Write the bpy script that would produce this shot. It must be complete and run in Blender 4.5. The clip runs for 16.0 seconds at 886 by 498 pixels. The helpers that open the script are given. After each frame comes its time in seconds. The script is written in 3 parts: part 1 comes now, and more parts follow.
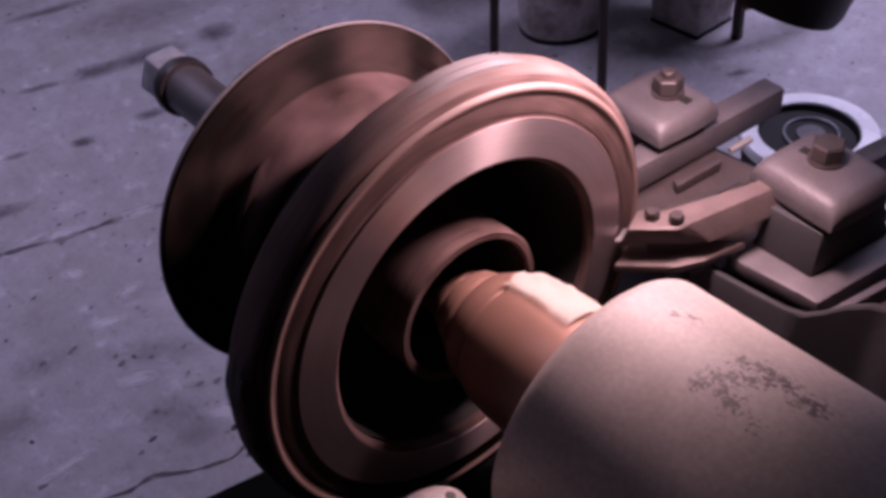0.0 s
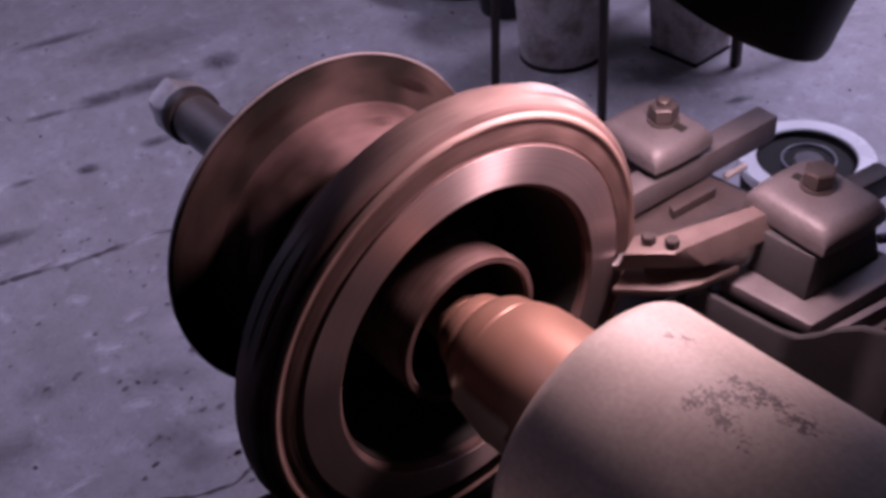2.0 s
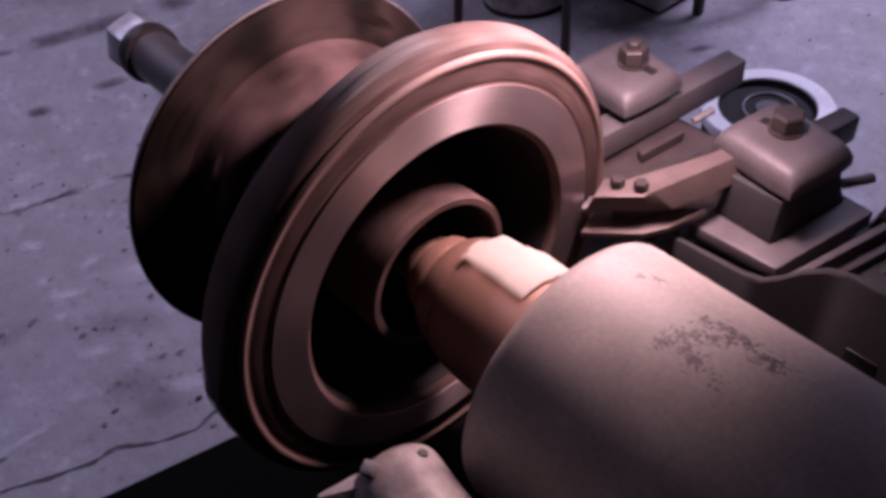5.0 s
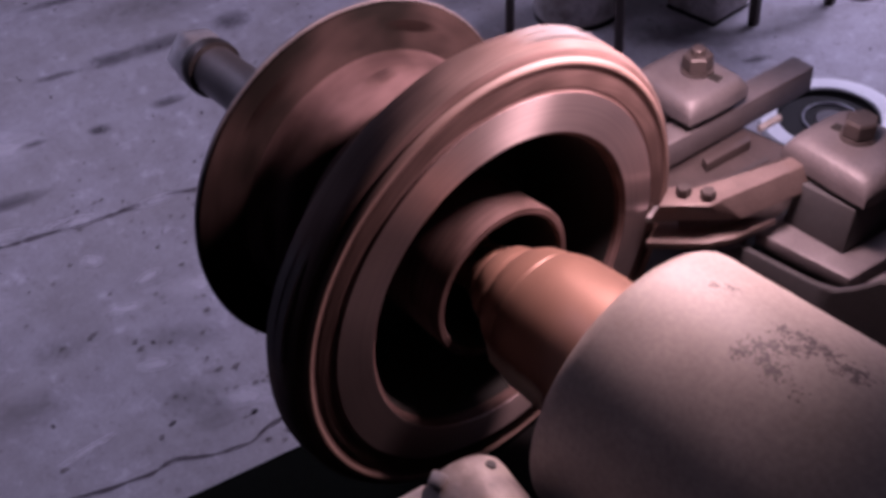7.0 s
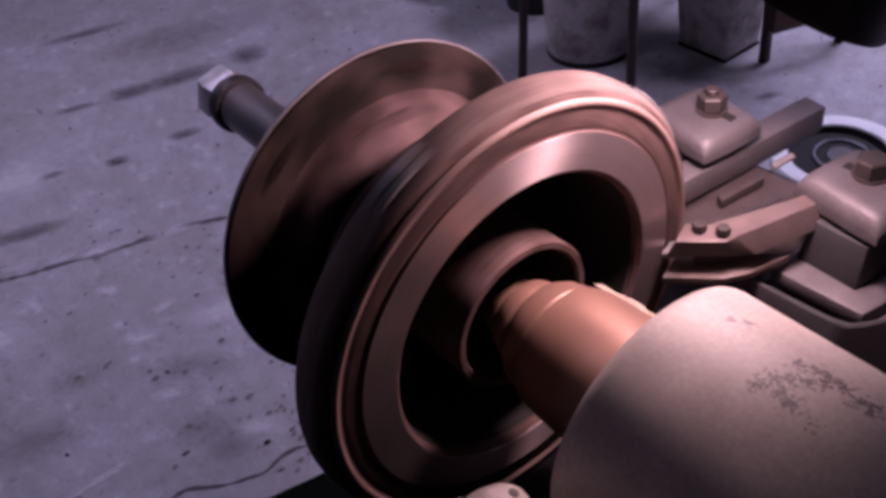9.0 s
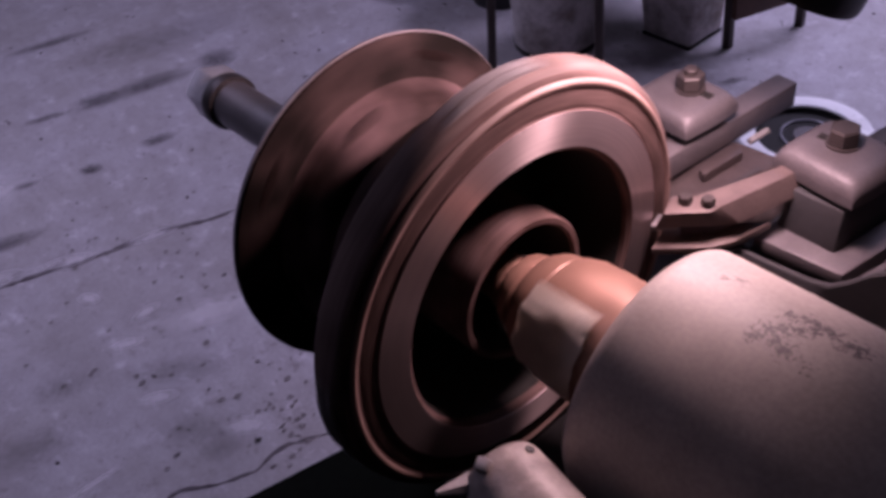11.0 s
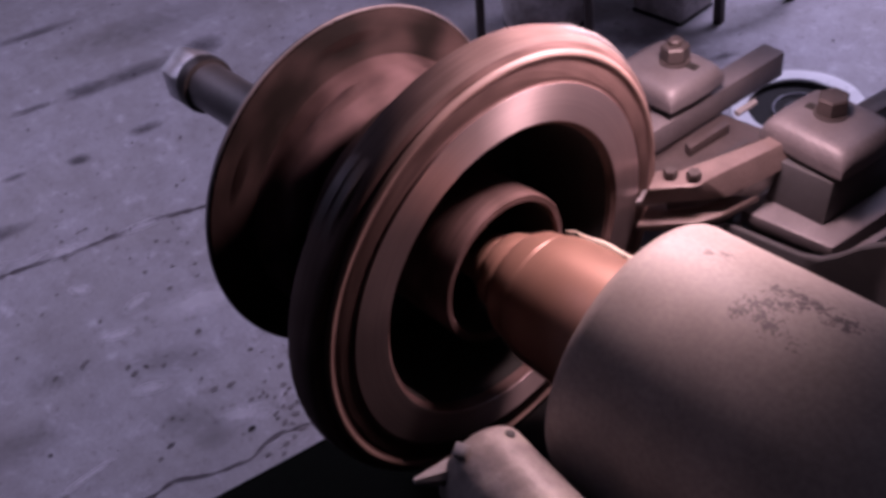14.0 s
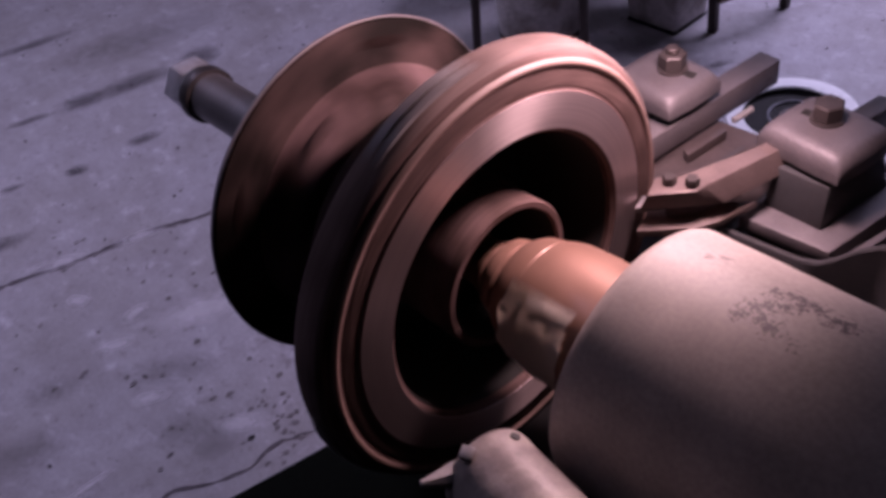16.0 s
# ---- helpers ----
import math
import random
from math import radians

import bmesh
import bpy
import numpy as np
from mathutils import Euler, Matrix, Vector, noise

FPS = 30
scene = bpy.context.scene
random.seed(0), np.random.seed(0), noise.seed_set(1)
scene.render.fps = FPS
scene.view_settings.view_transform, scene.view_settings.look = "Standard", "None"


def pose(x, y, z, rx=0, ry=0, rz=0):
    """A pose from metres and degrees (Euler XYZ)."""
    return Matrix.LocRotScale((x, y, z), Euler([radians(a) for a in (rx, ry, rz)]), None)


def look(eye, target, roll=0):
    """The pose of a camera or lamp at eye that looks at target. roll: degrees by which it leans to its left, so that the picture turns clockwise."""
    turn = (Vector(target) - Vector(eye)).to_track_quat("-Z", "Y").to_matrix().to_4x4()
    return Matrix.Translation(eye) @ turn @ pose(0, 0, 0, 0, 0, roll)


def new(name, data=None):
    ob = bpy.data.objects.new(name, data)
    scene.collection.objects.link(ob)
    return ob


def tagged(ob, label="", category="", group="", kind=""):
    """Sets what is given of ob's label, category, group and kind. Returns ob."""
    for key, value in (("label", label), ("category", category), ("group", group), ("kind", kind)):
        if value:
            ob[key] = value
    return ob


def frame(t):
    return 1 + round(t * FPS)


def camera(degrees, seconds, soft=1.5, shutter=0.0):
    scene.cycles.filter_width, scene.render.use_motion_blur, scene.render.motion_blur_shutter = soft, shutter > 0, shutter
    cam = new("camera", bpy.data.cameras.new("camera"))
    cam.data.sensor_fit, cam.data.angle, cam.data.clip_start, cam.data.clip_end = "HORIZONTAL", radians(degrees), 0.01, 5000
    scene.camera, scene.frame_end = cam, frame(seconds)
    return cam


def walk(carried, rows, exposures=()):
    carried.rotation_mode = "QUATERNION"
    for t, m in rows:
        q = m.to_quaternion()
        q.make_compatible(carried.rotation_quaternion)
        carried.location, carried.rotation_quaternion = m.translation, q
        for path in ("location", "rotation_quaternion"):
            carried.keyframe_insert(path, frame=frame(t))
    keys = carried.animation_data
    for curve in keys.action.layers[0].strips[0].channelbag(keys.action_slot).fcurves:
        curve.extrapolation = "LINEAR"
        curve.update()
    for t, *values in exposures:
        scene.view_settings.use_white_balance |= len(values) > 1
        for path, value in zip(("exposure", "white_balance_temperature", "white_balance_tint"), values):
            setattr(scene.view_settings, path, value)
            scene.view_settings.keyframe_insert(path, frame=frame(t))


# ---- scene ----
cam = camera(52.15, 16.0, soft=3.7, shutter=0.5)
PATH = [
    (0, 0.3350, -0.2271, 1.4049, 46.863, 7.156, 50.091),
    (0.5, 0.3400, -0.2275, 1.4057, 46.795, 7.499, 49.915),
    (1, 0.3404, -0.2325, 1.4085, 47.383, 7.851, 50.516),
    (1.5, 0.3436, -0.2367, 1.4179, 48.251, 7.594, 50.200),
    (2, 0.3453, -0.2332, 1.4138, 48.536, 7.318, 50.146),
    (2.5, 0.3514, -0.2347, 1.4163, 48.839, 7.258, 49.563),
    (3, 0.3529, -0.2369, 1.4148, 48.507, 7.364, 49.827),
    (3.5, 0.3576, -0.2380, 1.4182, 48.884, 6.993, 49.132),
    (4, 0.3554, -0.2357, 1.4214, 48.618, 5.710, 47.704),
    (4.5, 0.3505, -0.2377, 1.4171, 47.096, 5.626, 47.125),
    (4.7, 0.3446, -0.2379, 1.4116, 45.706, 5.297, 47.904),
    (6.8, 0.3305, -0.2411, 1.3984, 45.294, 7.346, 50.371),
    (7, 0.3322, -0.2448, 1.4020, 46.345, 7.601, 50.555),
    (7.5, 0.3316, -0.2467, 1.4067, 47.422, 7.105, 51.577),
    (8, 0.3340, -0.2476, 1.4113, 48.523, 7.650, 51.705),
    (8.5, 0.3357, -0.2524, 1.4135, 48.552, 7.808, 51.358),
    (9, 0.3369, -0.2571, 1.4147, 48.480, 7.682, 51.301),
    (9.2, 0.3341, -0.2567, 1.4098, 48.414, 7.694, 51.442),
    (11.3, 0.3495, -0.2949, 1.4282, 47.843, 7.964, 47.640),
    (11.5, 0.3514, -0.2954, 1.4287, 47.833, 7.596, 47.199),
    (12, 0.3531, -0.2927, 1.4233, 48.035, 8.567, 47.017),
    (12.5, 0.3538, -0.2909, 1.4200, 48.302, 8.682, 47.813),
    (13, 0.3504, -0.2877, 1.4147, 47.644, 8.766, 48.671),
    (13.5, 0.3460, -0.2816, 1.4143, 47.383, 8.745, 48.044),
    (14, 0.3450, -0.2763, 1.4110, 46.857, 9.006, 47.325),
    (14.5, 0.3444, -0.2751, 1.4070, 46.576, 8.744, 46.980),
    (15, 0.3449, -0.2797, 1.4121, 46.782, 8.805, 46.456),
    (15.5, 0.3447, -0.2863, 1.4155, 47.061, 8.804, 46.738),
    (16, 0.3472, -0.2839, 1.4154, 47.375, 9.072, 46.896),
]
walk(cam, [(t, pose(x, y, z, rx, ry, rz)) for t, x, y, z, rx, ry, rz in PATH])

# ---------------------------------------------------------------- light
AXIS = 0.9836            # height of the lathe's arbor over the floor
LAMP = Vector((0.0739, 0.1506, 1.1822))
AIM = LAMP + Vector((-0.346, -0.383, -0.856)) * 0.25

world = bpy.data.worlds.new("hall_air")
scene.world = world
world.use_nodes = True
world.node_tree.nodes["Background"].inputs[0].default_value = (0.55, 0.5, 0.75, 1)
world.node_tree.nodes["Background"].inputs[1].default_value = 0.0004


def area(name, at, target, sx, sy, watts, colour, spread=180):
    data = bpy.data.lights.new(name, "AREA")
    data.shape, data.size, data.size_y, data.energy, data.color = "RECTANGLE", sx, sy, watts, colour
    data.spread = radians(spread)
    ob = new(name, data)
    ob.matrix_world = look(at, target)
    return ob


COOL = (0.715, 0.632, 1.0)
# unseen area lamps, added to fill the hall; no such sources are known
area("north_fill_light", (-2.6, 5.9, 1.75), (-1.6, 1.0, 0.0), 4.4, 3.2, 20, COOL)
area("overhead_fill_light", (-0.4, 4.0, 3.85), (-0.4, 3.2, 0), 2.6, 0.6, 92, COOL, 88)
area("overhead_fill_light", (-2.15, -0.35, 3.85), (-2.2, -0.3, 0), 0.5, 1.5, 20.0, COOL, 85)
area("west_fill_light", (-5.97, 0.1, 2.0), (-1.2, -0.4, 0.2), 3.2, 1.6, 24, COOL)

bulb = bpy.data.lights.new("work_lamp_light", "SPOT")
bulb.energy, bulb.color, bulb.shadow_soft_size = 7.3, (1.0, 0.64, 0.71), 0.03
bulb.spot_size, bulb.spot_blend = radians(138), 0.6
bulb_ob = new("work_lamp_light", bulb)
HOLDER = LAMP + (AIM - LAMP).normalized() * -0.022 + Vector((-0.020, -0.002, 0.0))
bulb_ob.matrix_world = look(HOLDER, HOLDER + AIM - LAMP)


# ---------------------------------------------------------------- materials
def mat(name, colour, rough=0.6, metal=0.0, vary=0.25, scale=30.0, bump=0.15, fine=250.0, second=None, blotch=0.5, edge=0.17, rings=0.0):
    """Painted, cast or turned surfaces: two scales of variation, roughness that follows them, fine relief."""
    m = bpy.data.materials.new(name)
    m.use_nodes = True
    n, l = m.node_tree.nodes, m.node_tree.links
    b = n["Principled BSDF"]
    co = n.new("ShaderNodeTexCoord")
    big = n.new("ShaderNodeTexNoise")
    big.inputs["Scale"].default_value, big.inputs["Detail"].default_value = scale, 6
    small = n.new("ShaderNodeTexNoise")
    small.inputs["Scale"].default_value, small.inputs["Detail"].default_value = fine, 3
    l.new(co.outputs["Object"], big.inputs["Vector"])
    if rings:
        # grain drawn out round the x axis, as turning and wear leave it
        sep, com, rad = n.new("ShaderNodeSeparateXYZ"), n.new("ShaderNodeCombineXYZ"), n.new("ShaderNodeVectorMath")
        flat = n.new("ShaderNodeVectorMath")
        flat.operation, rad.operation = "MULTIPLY", "LENGTH"
        flat.inputs[1].default_value = (0, 1, 1)
        l.new(co.outputs["Object"], sep.inputs["Vector"])
        l.new(co.outputs["Object"], flat.inputs[0])
        l.new(flat.outputs["Vector"], rad.inputs[0])
        l.new(sep.outputs["X"], com.inputs["X"])
        l.new(rad.outputs["Value"], com.inputs["Y"])
        slow = n.new("ShaderNodeVectorMath")
        slow.operation = "MULTIPLY_ADD"
        slow.inputs[1].default_value = (rings, rings, rings)
        l.new(co.outputs["Object"], slow.inputs[0])
        l.new(com.outputs["Vector"], slow.inputs[2])
        l.new(slow.outputs["Vector"], small.inputs["Vector"])
    else:
        l.new(co.outputs["Object"], small.inputs["Vector"])
    ramp = n.new("ShaderNodeValToRGB")
    c2 = second or tuple(c * (1 - vary) for c in colour)
    ramp.color_ramp.elements[0].position, ramp.color_ramp.elements[1].position = blotch - edge, blotch + edge
    ramp.color_ramp.elements[0].color, ramp.color_ramp.elements[1].color = (*c2, 1), (*colour, 1)
    l.new(big.outputs["Fac"], ramp.inputs["Fac"])
    mix = n.new("ShaderNodeMix")
    mix.data_type, mix.blend_type = "RGBA", "MULTIPLY"
    mix.inputs["Factor"].default_value = 0.6
    grain = n.new("ShaderNodeMapRange")
    grain.inputs["From Min"].default_value, grain.inputs["From Max"].default_value = 0.3, 0.7
    grain.inputs["To Min"].default_value, grain.inputs["To Max"].default_value = 1 - vary, 1.0
    l.new(small.outputs["Fac"], grain.inputs["Value"])
    l.new(ramp.outputs["Color"], mix.inputs["A"])
    l.new(grain.outputs["Result"], mix.inputs["B"])
    l.new(mix.outputs["Result"], b.inputs["Base Color"])
    rr = n.new("ShaderNodeMapRange")
    rr.inputs["To Min"].default_value, rr.inputs["To Max"].default_value = max(0.05, rough - 0.12), min(1, rough + 0.12)
    l.new(big.outputs["Fac"], rr.inputs["Value"])
    l.new(rr.outputs["Result"], b.inputs["Roughness"])
    b.inputs["Metallic"].default_value = metal
    bp = n.new("ShaderNodeBump")
    bp.inputs["Strength"].default_value, bp.inputs["Distance"].default_value = bump, 0.0015
    l.new(small.outputs["Fac"], bp.inputs["Height"])
    l.new(bp.outputs["Normal"], b.inputs["Normal"])
    return m


def turned(name, colour, rough=0.42, metal=0.5):
    """Freshly turned iron: concentric tool marks about x, with the fan-shaped gloss that they give."""
    m = mat(name, colour, rough, metal, 0.22, 20, 0.06, 900, rings=0.004)
    n, l = m.node_tree.nodes, m.node_tree.links
    b = n["Principled BSDF"]
    b.inputs["Anisotropic"].default_value = 0.82
    b.inputs["Specular IOR Level"].default_value = 0.35
    b.inputs["Anisotropic Rotation"].default_value = 0.25
    tan = n.new("ShaderNodeTangent")
    tan.direction_type, tan.axis = "RADIAL", "X"
    l.new(tan.outputs["Tangent"], b.inputs["Tangent"])
    return m


M_TOOL = mat("dusty_cast_iron", (0.168, 0.150, 0.162), 0.5, 0.25, 0.25, 40, 0.2, 400)
M_TOOLRUST = mat("rust_dusted_tool_steel", (0.195, 0.145, 0.138), 0.5, 0.25, 0.25, 40, 0.2, 400)
M_SLIDE = mat("oily_slide_iron", (0.105, 0.083, 0.083), 0.45, 0.3, 0.3, 40, 0.2, 350)
M_TOOLDARK = mat("oily_dark_steel", (0.10, 0.09, 0.095), 0.45, 0.4, 0.3, 35, 0.15, 400)
M_RUST = mat("rust_dusted_iron", (0.200, 0.130, 0.124), 0.66, 0.0, 0.55, 34, 0.25, 420, second=(0.085, 0.052, 0.046), rings=0.05)
M_SCALE = mat("dark_rust_scale", (0.118, 0.076, 0.070), 0.75, 0.0, 0.5, 60, 0.4, 260, second=(0.065, 0.041, 0.037), rings=0.15)
M_RIM = mat("rubbed_rotor_edge", (0.30, 0.198, 0.175), 0.58, 0.05, 0.4, 30, 0.1, 420, rings=0.08)
M_FACE = turned("turned_iron", (0.58, 0.47, 0.47), 0.46, 0.85)
M_BELL = mat("scaly_brown_casting", (0.078, 0.051, 0.048), 0.66, 0.0, 0.55, 17, 0.6, 150, second=(0.012, 0.009, 0.008), blotch=0.52, edge=0.11)
# paler copy of the flange casting, with the lamp's highlight in its colour
M_SHOULDER = mat("lamplit_brown_casting", (0.19, 0.122, 0.122), 0.66, 0.0, 0.5, 18, 0.5, 150, second=(0.035, 0.022, 0.020), blotch=0.5, edge=0.12)
M_PIT = mat("dark_brown_pit", (0.020, 0.012, 0.011), 0.85, 0.0, 0.4, 30, 0.3, 120)
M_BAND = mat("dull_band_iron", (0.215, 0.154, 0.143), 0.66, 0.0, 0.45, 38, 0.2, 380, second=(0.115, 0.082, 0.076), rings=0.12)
M_EDGE = mat("lit_flange_edge", (0.48, 0.42, 0.43), 0.55, 0.2, 0.4, 40, 0.15, 300)
M_CONE = mat("ochre_filmed_steel", (0.33, 0.190, 0.142), 0.42, 0.35, 0.15, 30, 0.06, 300)
M_TAPE = mat("white_cloth_tape", (0.80, 0.74, 0.66), 0.6, 0.0, 0.08, 60, 0.3, 300)
M_STEEL = mat("grey_spindle_steel", (0.27, 0.25, 0.26), 0.45, 0.45, 0.2, 30, 0.08, 300)
M_STRIP = mat("scoured_rim_steel", (0.29, 0.265, 0.27), 0.45, 0.35, 0.3, 60, 0.1, 300)
M_NUT = mat("bright_nut_steel", (0.85, 0.83, 0.88), 0.4, 0.4, 0.35, 45, 0.08, 300)
M_BOLT = mat("brown_bolt", (0.086, 0.071, 0.071), 0.5, 0.35, 0.3, 60, 0.15, 400)
M_BENCH = mat("black_bench_plate", (0.010, 0.012, 0.008), 0.85, 0.0, 0.35, 8, 0.12, 120)
M_CAST = mat("dark_grey_casting", (0.050, 0.049, 0.054), 0.55, 0.0, 0.25, 22, 0.2, 250)
# also blackens the rotor's shaded hat floor and the gap under the cutters
M_BLACK = mat("black_paint_and_shade", (0.008, 0.008, 0.009), 0.5, 0.0, 0.3, 25, 0.1, 200)
M_PAIL = mat("grimy_white_plastic", (0.60, 0.56, 0.55), 0.6, 0.0, 0.45, 13, 0.1, 70, second=(0.24, 0.20, 0.17), blotch=0.42, edge=0.12)
M_PALE = mat("pale_worn_steel", (0.42, 0.40, 0.41), 0.5, 0.3, 0.2, 60, 0.1, 300)
# serves real grime and the painted shade inside the rotor
M_GRIME_SHADE = mat("black_grime_and_shade", (0.014, 0.012, 0.011), 0.8, 0.0, 0.4, 30, 0.3, 120)
M_WHITE = mat("polished_white_rim", (0.93, 0.92, 0.93), 0.3, 0.1, 0.06, 20, 0.03, 200)
M_RUBBER = mat("black_rubber", (0.02, 0.02, 0.022), 0.65, 0.0, 0.3, 20, 0.2, 200)
M_GREY = mat("grey_ring_metal", (0.48, 0.48, 0.52), 0.4, 0.5, 0.15, 30, 0.05, 200)
M_LEG = mat("dull_brown_steel", (0.055, 0.038, 0.035), 0.6, 0.2, 0.3, 25, 0.15, 200)
M_WOOD = mat("brown_board", (0.13, 0.07, 0.05), 0.65, 0.0, 0.35, 12, 0.2, 90)
M_WALL = mat("hall_wall_paint", (0.045, 0.044, 0.048), 0.8, 0.0, 0.15, 2, 0.1, 30)
M_BENCH.node_tree.nodes["Principled BSDF"].inputs["Specular IOR Level"].default_value = 0.1
for dull in (M_RUST, M_BELL, M_SHOULDER, M_SCALE, M_PIT, M_BAND):
    dull.node_tree.nodes["Principled BSDF"].inputs["Specular IOR Level"].default_value = 0.05
M_CRACK = mat("crack_dirt", (0.095, 0.08, 0.088), 0.9, 0.0, 0.3, 30, 0.2, 90)

M_DRIP = mat("soaked_oil_drip", (0.17, 0.15, 0.155), 0.7, 0.0, 0.3, 60, 0.1, 200)


def concrete():
    m = bpy.data.materials.new("stained_concrete")
    m.use_nodes = True
    n, l = m.node_tree.nodes, m.node_tree.links
    b = n["Principled BSDF"]
    co = n.new("ShaderNodeTexCoord")

    def noise_tex(scale, detail, rough=0.6):
        t = n.new("ShaderNodeTexNoise")
        t.inputs["Scale"].default_value, t.inputs["Detail"].default_value, t.inputs["Roughness"].default_value = scale, detail, rough
        l.new(co.outputs["Object"], t.inputs["Vector"])
        return t.outputs["Fac"]

    def ramp(value, lo, hi, a, c):
        r = n.new("ShaderNodeValToRGB")
        r.color_ramp.elements[0].position, r.color_ramp.elements[1].position = lo, hi
        r.color_ramp.elements[0].color, r.color_ramp.elements[1].color = (*a, 1), (*c, 1)
        l.new(value, r.inputs["Fac"])
        return r.outputs["Color"]

    def mult(a, c, f):
        x = n.new("ShaderNodeMix")
        x.data_type, x.blend_type = "RGBA", "MULTIPLY"
        x.inputs["Factor"].default_value = f
        l.new(a, x.inputs["A"])
        l.new(c, x.inputs["B"])
        return x.outputs["Result"]

    base = ramp(noise_tex(2.1, 8, 0.65), 0.34, 0.66, (0.355, 0.331, 0.337), (0.485, 0.466, 0.512))
    mid = ramp(noise_tex(9, 10, 0.8), 0.34, 0.60, (0.66, 0.63, 0.62), (1, 1, 1))
    scuff = ramp(noise_tex(17, 6, 0.7), 0.56, 0.70, (0.80, 0.80, 0.80), (1.15, 1.15, 1.18))
    spots = ramp(noise_tex(34, 5, 0.6), 0.31, 0.42, (0.55, 0.51, 0.50), (1, 1, 1))
    fine = ramp(noise_tex(120, 4, 0.75), 0.3, 0.7, (0.70, 0.70, 0.70), (1, 1, 1))
    col = mult(mult(mult(mult(base, mid, 0.75), scuff, 1.0), spots, 0.6), fine, 0.7)
    l.new(col, b.inputs["Base Color"])
    b.inputs["Roughness"].default_value = 0.62
    bp = n.new("ShaderNodeBump")
    bp.inputs["Strength"].default_value, bp.inputs["Distance"].default_value = 0.3, 0.004
    l.new(noise_tex(60, 6), bp.inputs["Height"])
    l.new(bp.outputs["Normal"], b.inputs["Normal"])
    return m


def stain_and_shadow(name, colour, dense, scale, rough):
    """A soft-edged film on the concrete: dense in the middle, breaking up towards its edge."""
    m = bpy.data.materials.new(name)
    m.use_nodes = True
    n, l = m.node_tree.nodes, m.node_tree.links
    b = n["Principled BSDF"]
    b.inputs["Base Color"].default_value, b.inputs["Roughness"].default_value = (*colour, 1), rough
    co = n.new("ShaderNodeTexCoord")
    grad = n.new("ShaderNodeTexGradient")
    grad.gradient_type = "SPHERICAL"
    l.new(co.outputs["Object"], grad.inputs["Vector"])
    no = n.new("ShaderNodeTexNoise")
    no.inputs["Scale"].default_value, no.inputs["Detail"].default_value = scale, 9
    no.inputs["Roughness"].default_value = 0.75
    l.new(co.outputs["Object"], no.inputs["Vector"])
    mul = n.new("ShaderNodeMath")
    mul.operation = "MULTIPLY"
    l.new(grad.outputs["Fac"], mul.inputs[0])
    l.new(no.outputs["Fac"], mul.inputs[1])
    mr = n.new("ShaderNodeMapRange")
    mr.inputs["From Min"].default_value, mr.inputs["From Max"].default_value = 0.16, 0.42
    mr.inputs["To Max"].default_value = dense
    l.new(mul.outputs[0], mr.inputs["Value"])
    l.new(mr.outputs["Result"], b.inputs["Alpha"])
    return m


M_FLOOR = concrete()
M_OIL_SHADOW = stain_and_shadow("oil_and_shadow_film", (0.06, 0.05, 0.058), 0.52, 2.6, 0.6)
M_SCUFF = stain_and_shadow("pale_scuff_film", (0.66, 0.63, 0.67), 0.48, 5.5, 0.7)
M_DUST = stain_and_shadow("grey_dirt_film", (0.14, 0.125, 0.12), 0.25, 7.0, 0.7)


# ---------------------------------------------------------------- mesh helpers
def mesh_of(bm, name, material, smooth=True, angle=35):
    bmesh.ops.recalc_face_normals(bm, faces=bm.faces)
    if smooth:
        for f in bm.faces:
            f.smooth = True
        for e in bm.edges:
            if len(e.link_faces) == 2 and e.calc_face_angle(0) > radians(angle):
                e.smooth = False
    me = bpy.data.meshes.new(name)
    bm.to_mesh(me)
    bm.free()
    me.materials.append(material)
    return me


def part(name, bm, material, parent, label="", smooth=True, m=None):
    ob = new(name, mesh_of(bm, name, material, smooth))
    ob.parent = parent
    if m is not None:
        ob.matrix_basis = m
    if label:
        ob["label"] = label
    return ob


def thing(name, label, category, at=(0, 0, 0), group="", kind=""):
    ob = new(name)
    ob.empty_display_size = 0.05
    ob.location = at
    return tagged(ob, label, category, group, kind)


def solid(name, bm, material, label, category, m=None, group="", kind="", smooth=True):
    ob = new(name, mesh_of(bm, name, material, smooth))
    if m is not None:
        ob.matrix_basis = m
    return tagged(ob, label, category, group, kind)


def revolve(profile, n=96, closed=False):
    """A body turned about x from (x, r) pairs."""
    bm = bmesh.new()
    rings = []
    for x, r in profile:
        if r < 1e-5:
            rings.append([bm.verts.new((x, 0, 0))])
        else:
            rings.append([bm.verts.new((x, r * math.cos(2 * math.pi * k / n), r * math.sin(2 * math.pi * k / n))) for k in range(n)])
    pairs = list(zip(rings, rings[1:])) + ([(rings[-1], rings[0])] if closed else [])
    for a, b in pairs:
        for k in range(n):
            q = [a[k % len(a)], a[(k + 1) % len(a)], b[(k + 1) % len(b)], b[k % len(b)]]
            u = list(dict.fromkeys(q))
            if len(u) > 2:
                bm.faces.new(u)
    return bm


def box(x0, x1, y0, y1, z0, z1, bevel=0.0, seg=2, bm=None):
    bm = bm or bmesh.new()
    got = bmesh.ops.create_cube(bm, size=1)["verts"]
    for v in got:
        v.co = Vector(((x0 + x1) / 2 + v.co.x * (x1 - x0), (y0 + y1) / 2 + v.co.y * (y1 - y0), (z0 + z1) / 2 + v.co.z * (z1 - z0)))
    if bevel:
        edges = list({e for v in got for e in v.link_edges})
        bmesh.ops.bevel(bm, geom=edges, offset=bevel, segments=seg, profile=0.5, affect="EDGES")
    return bm


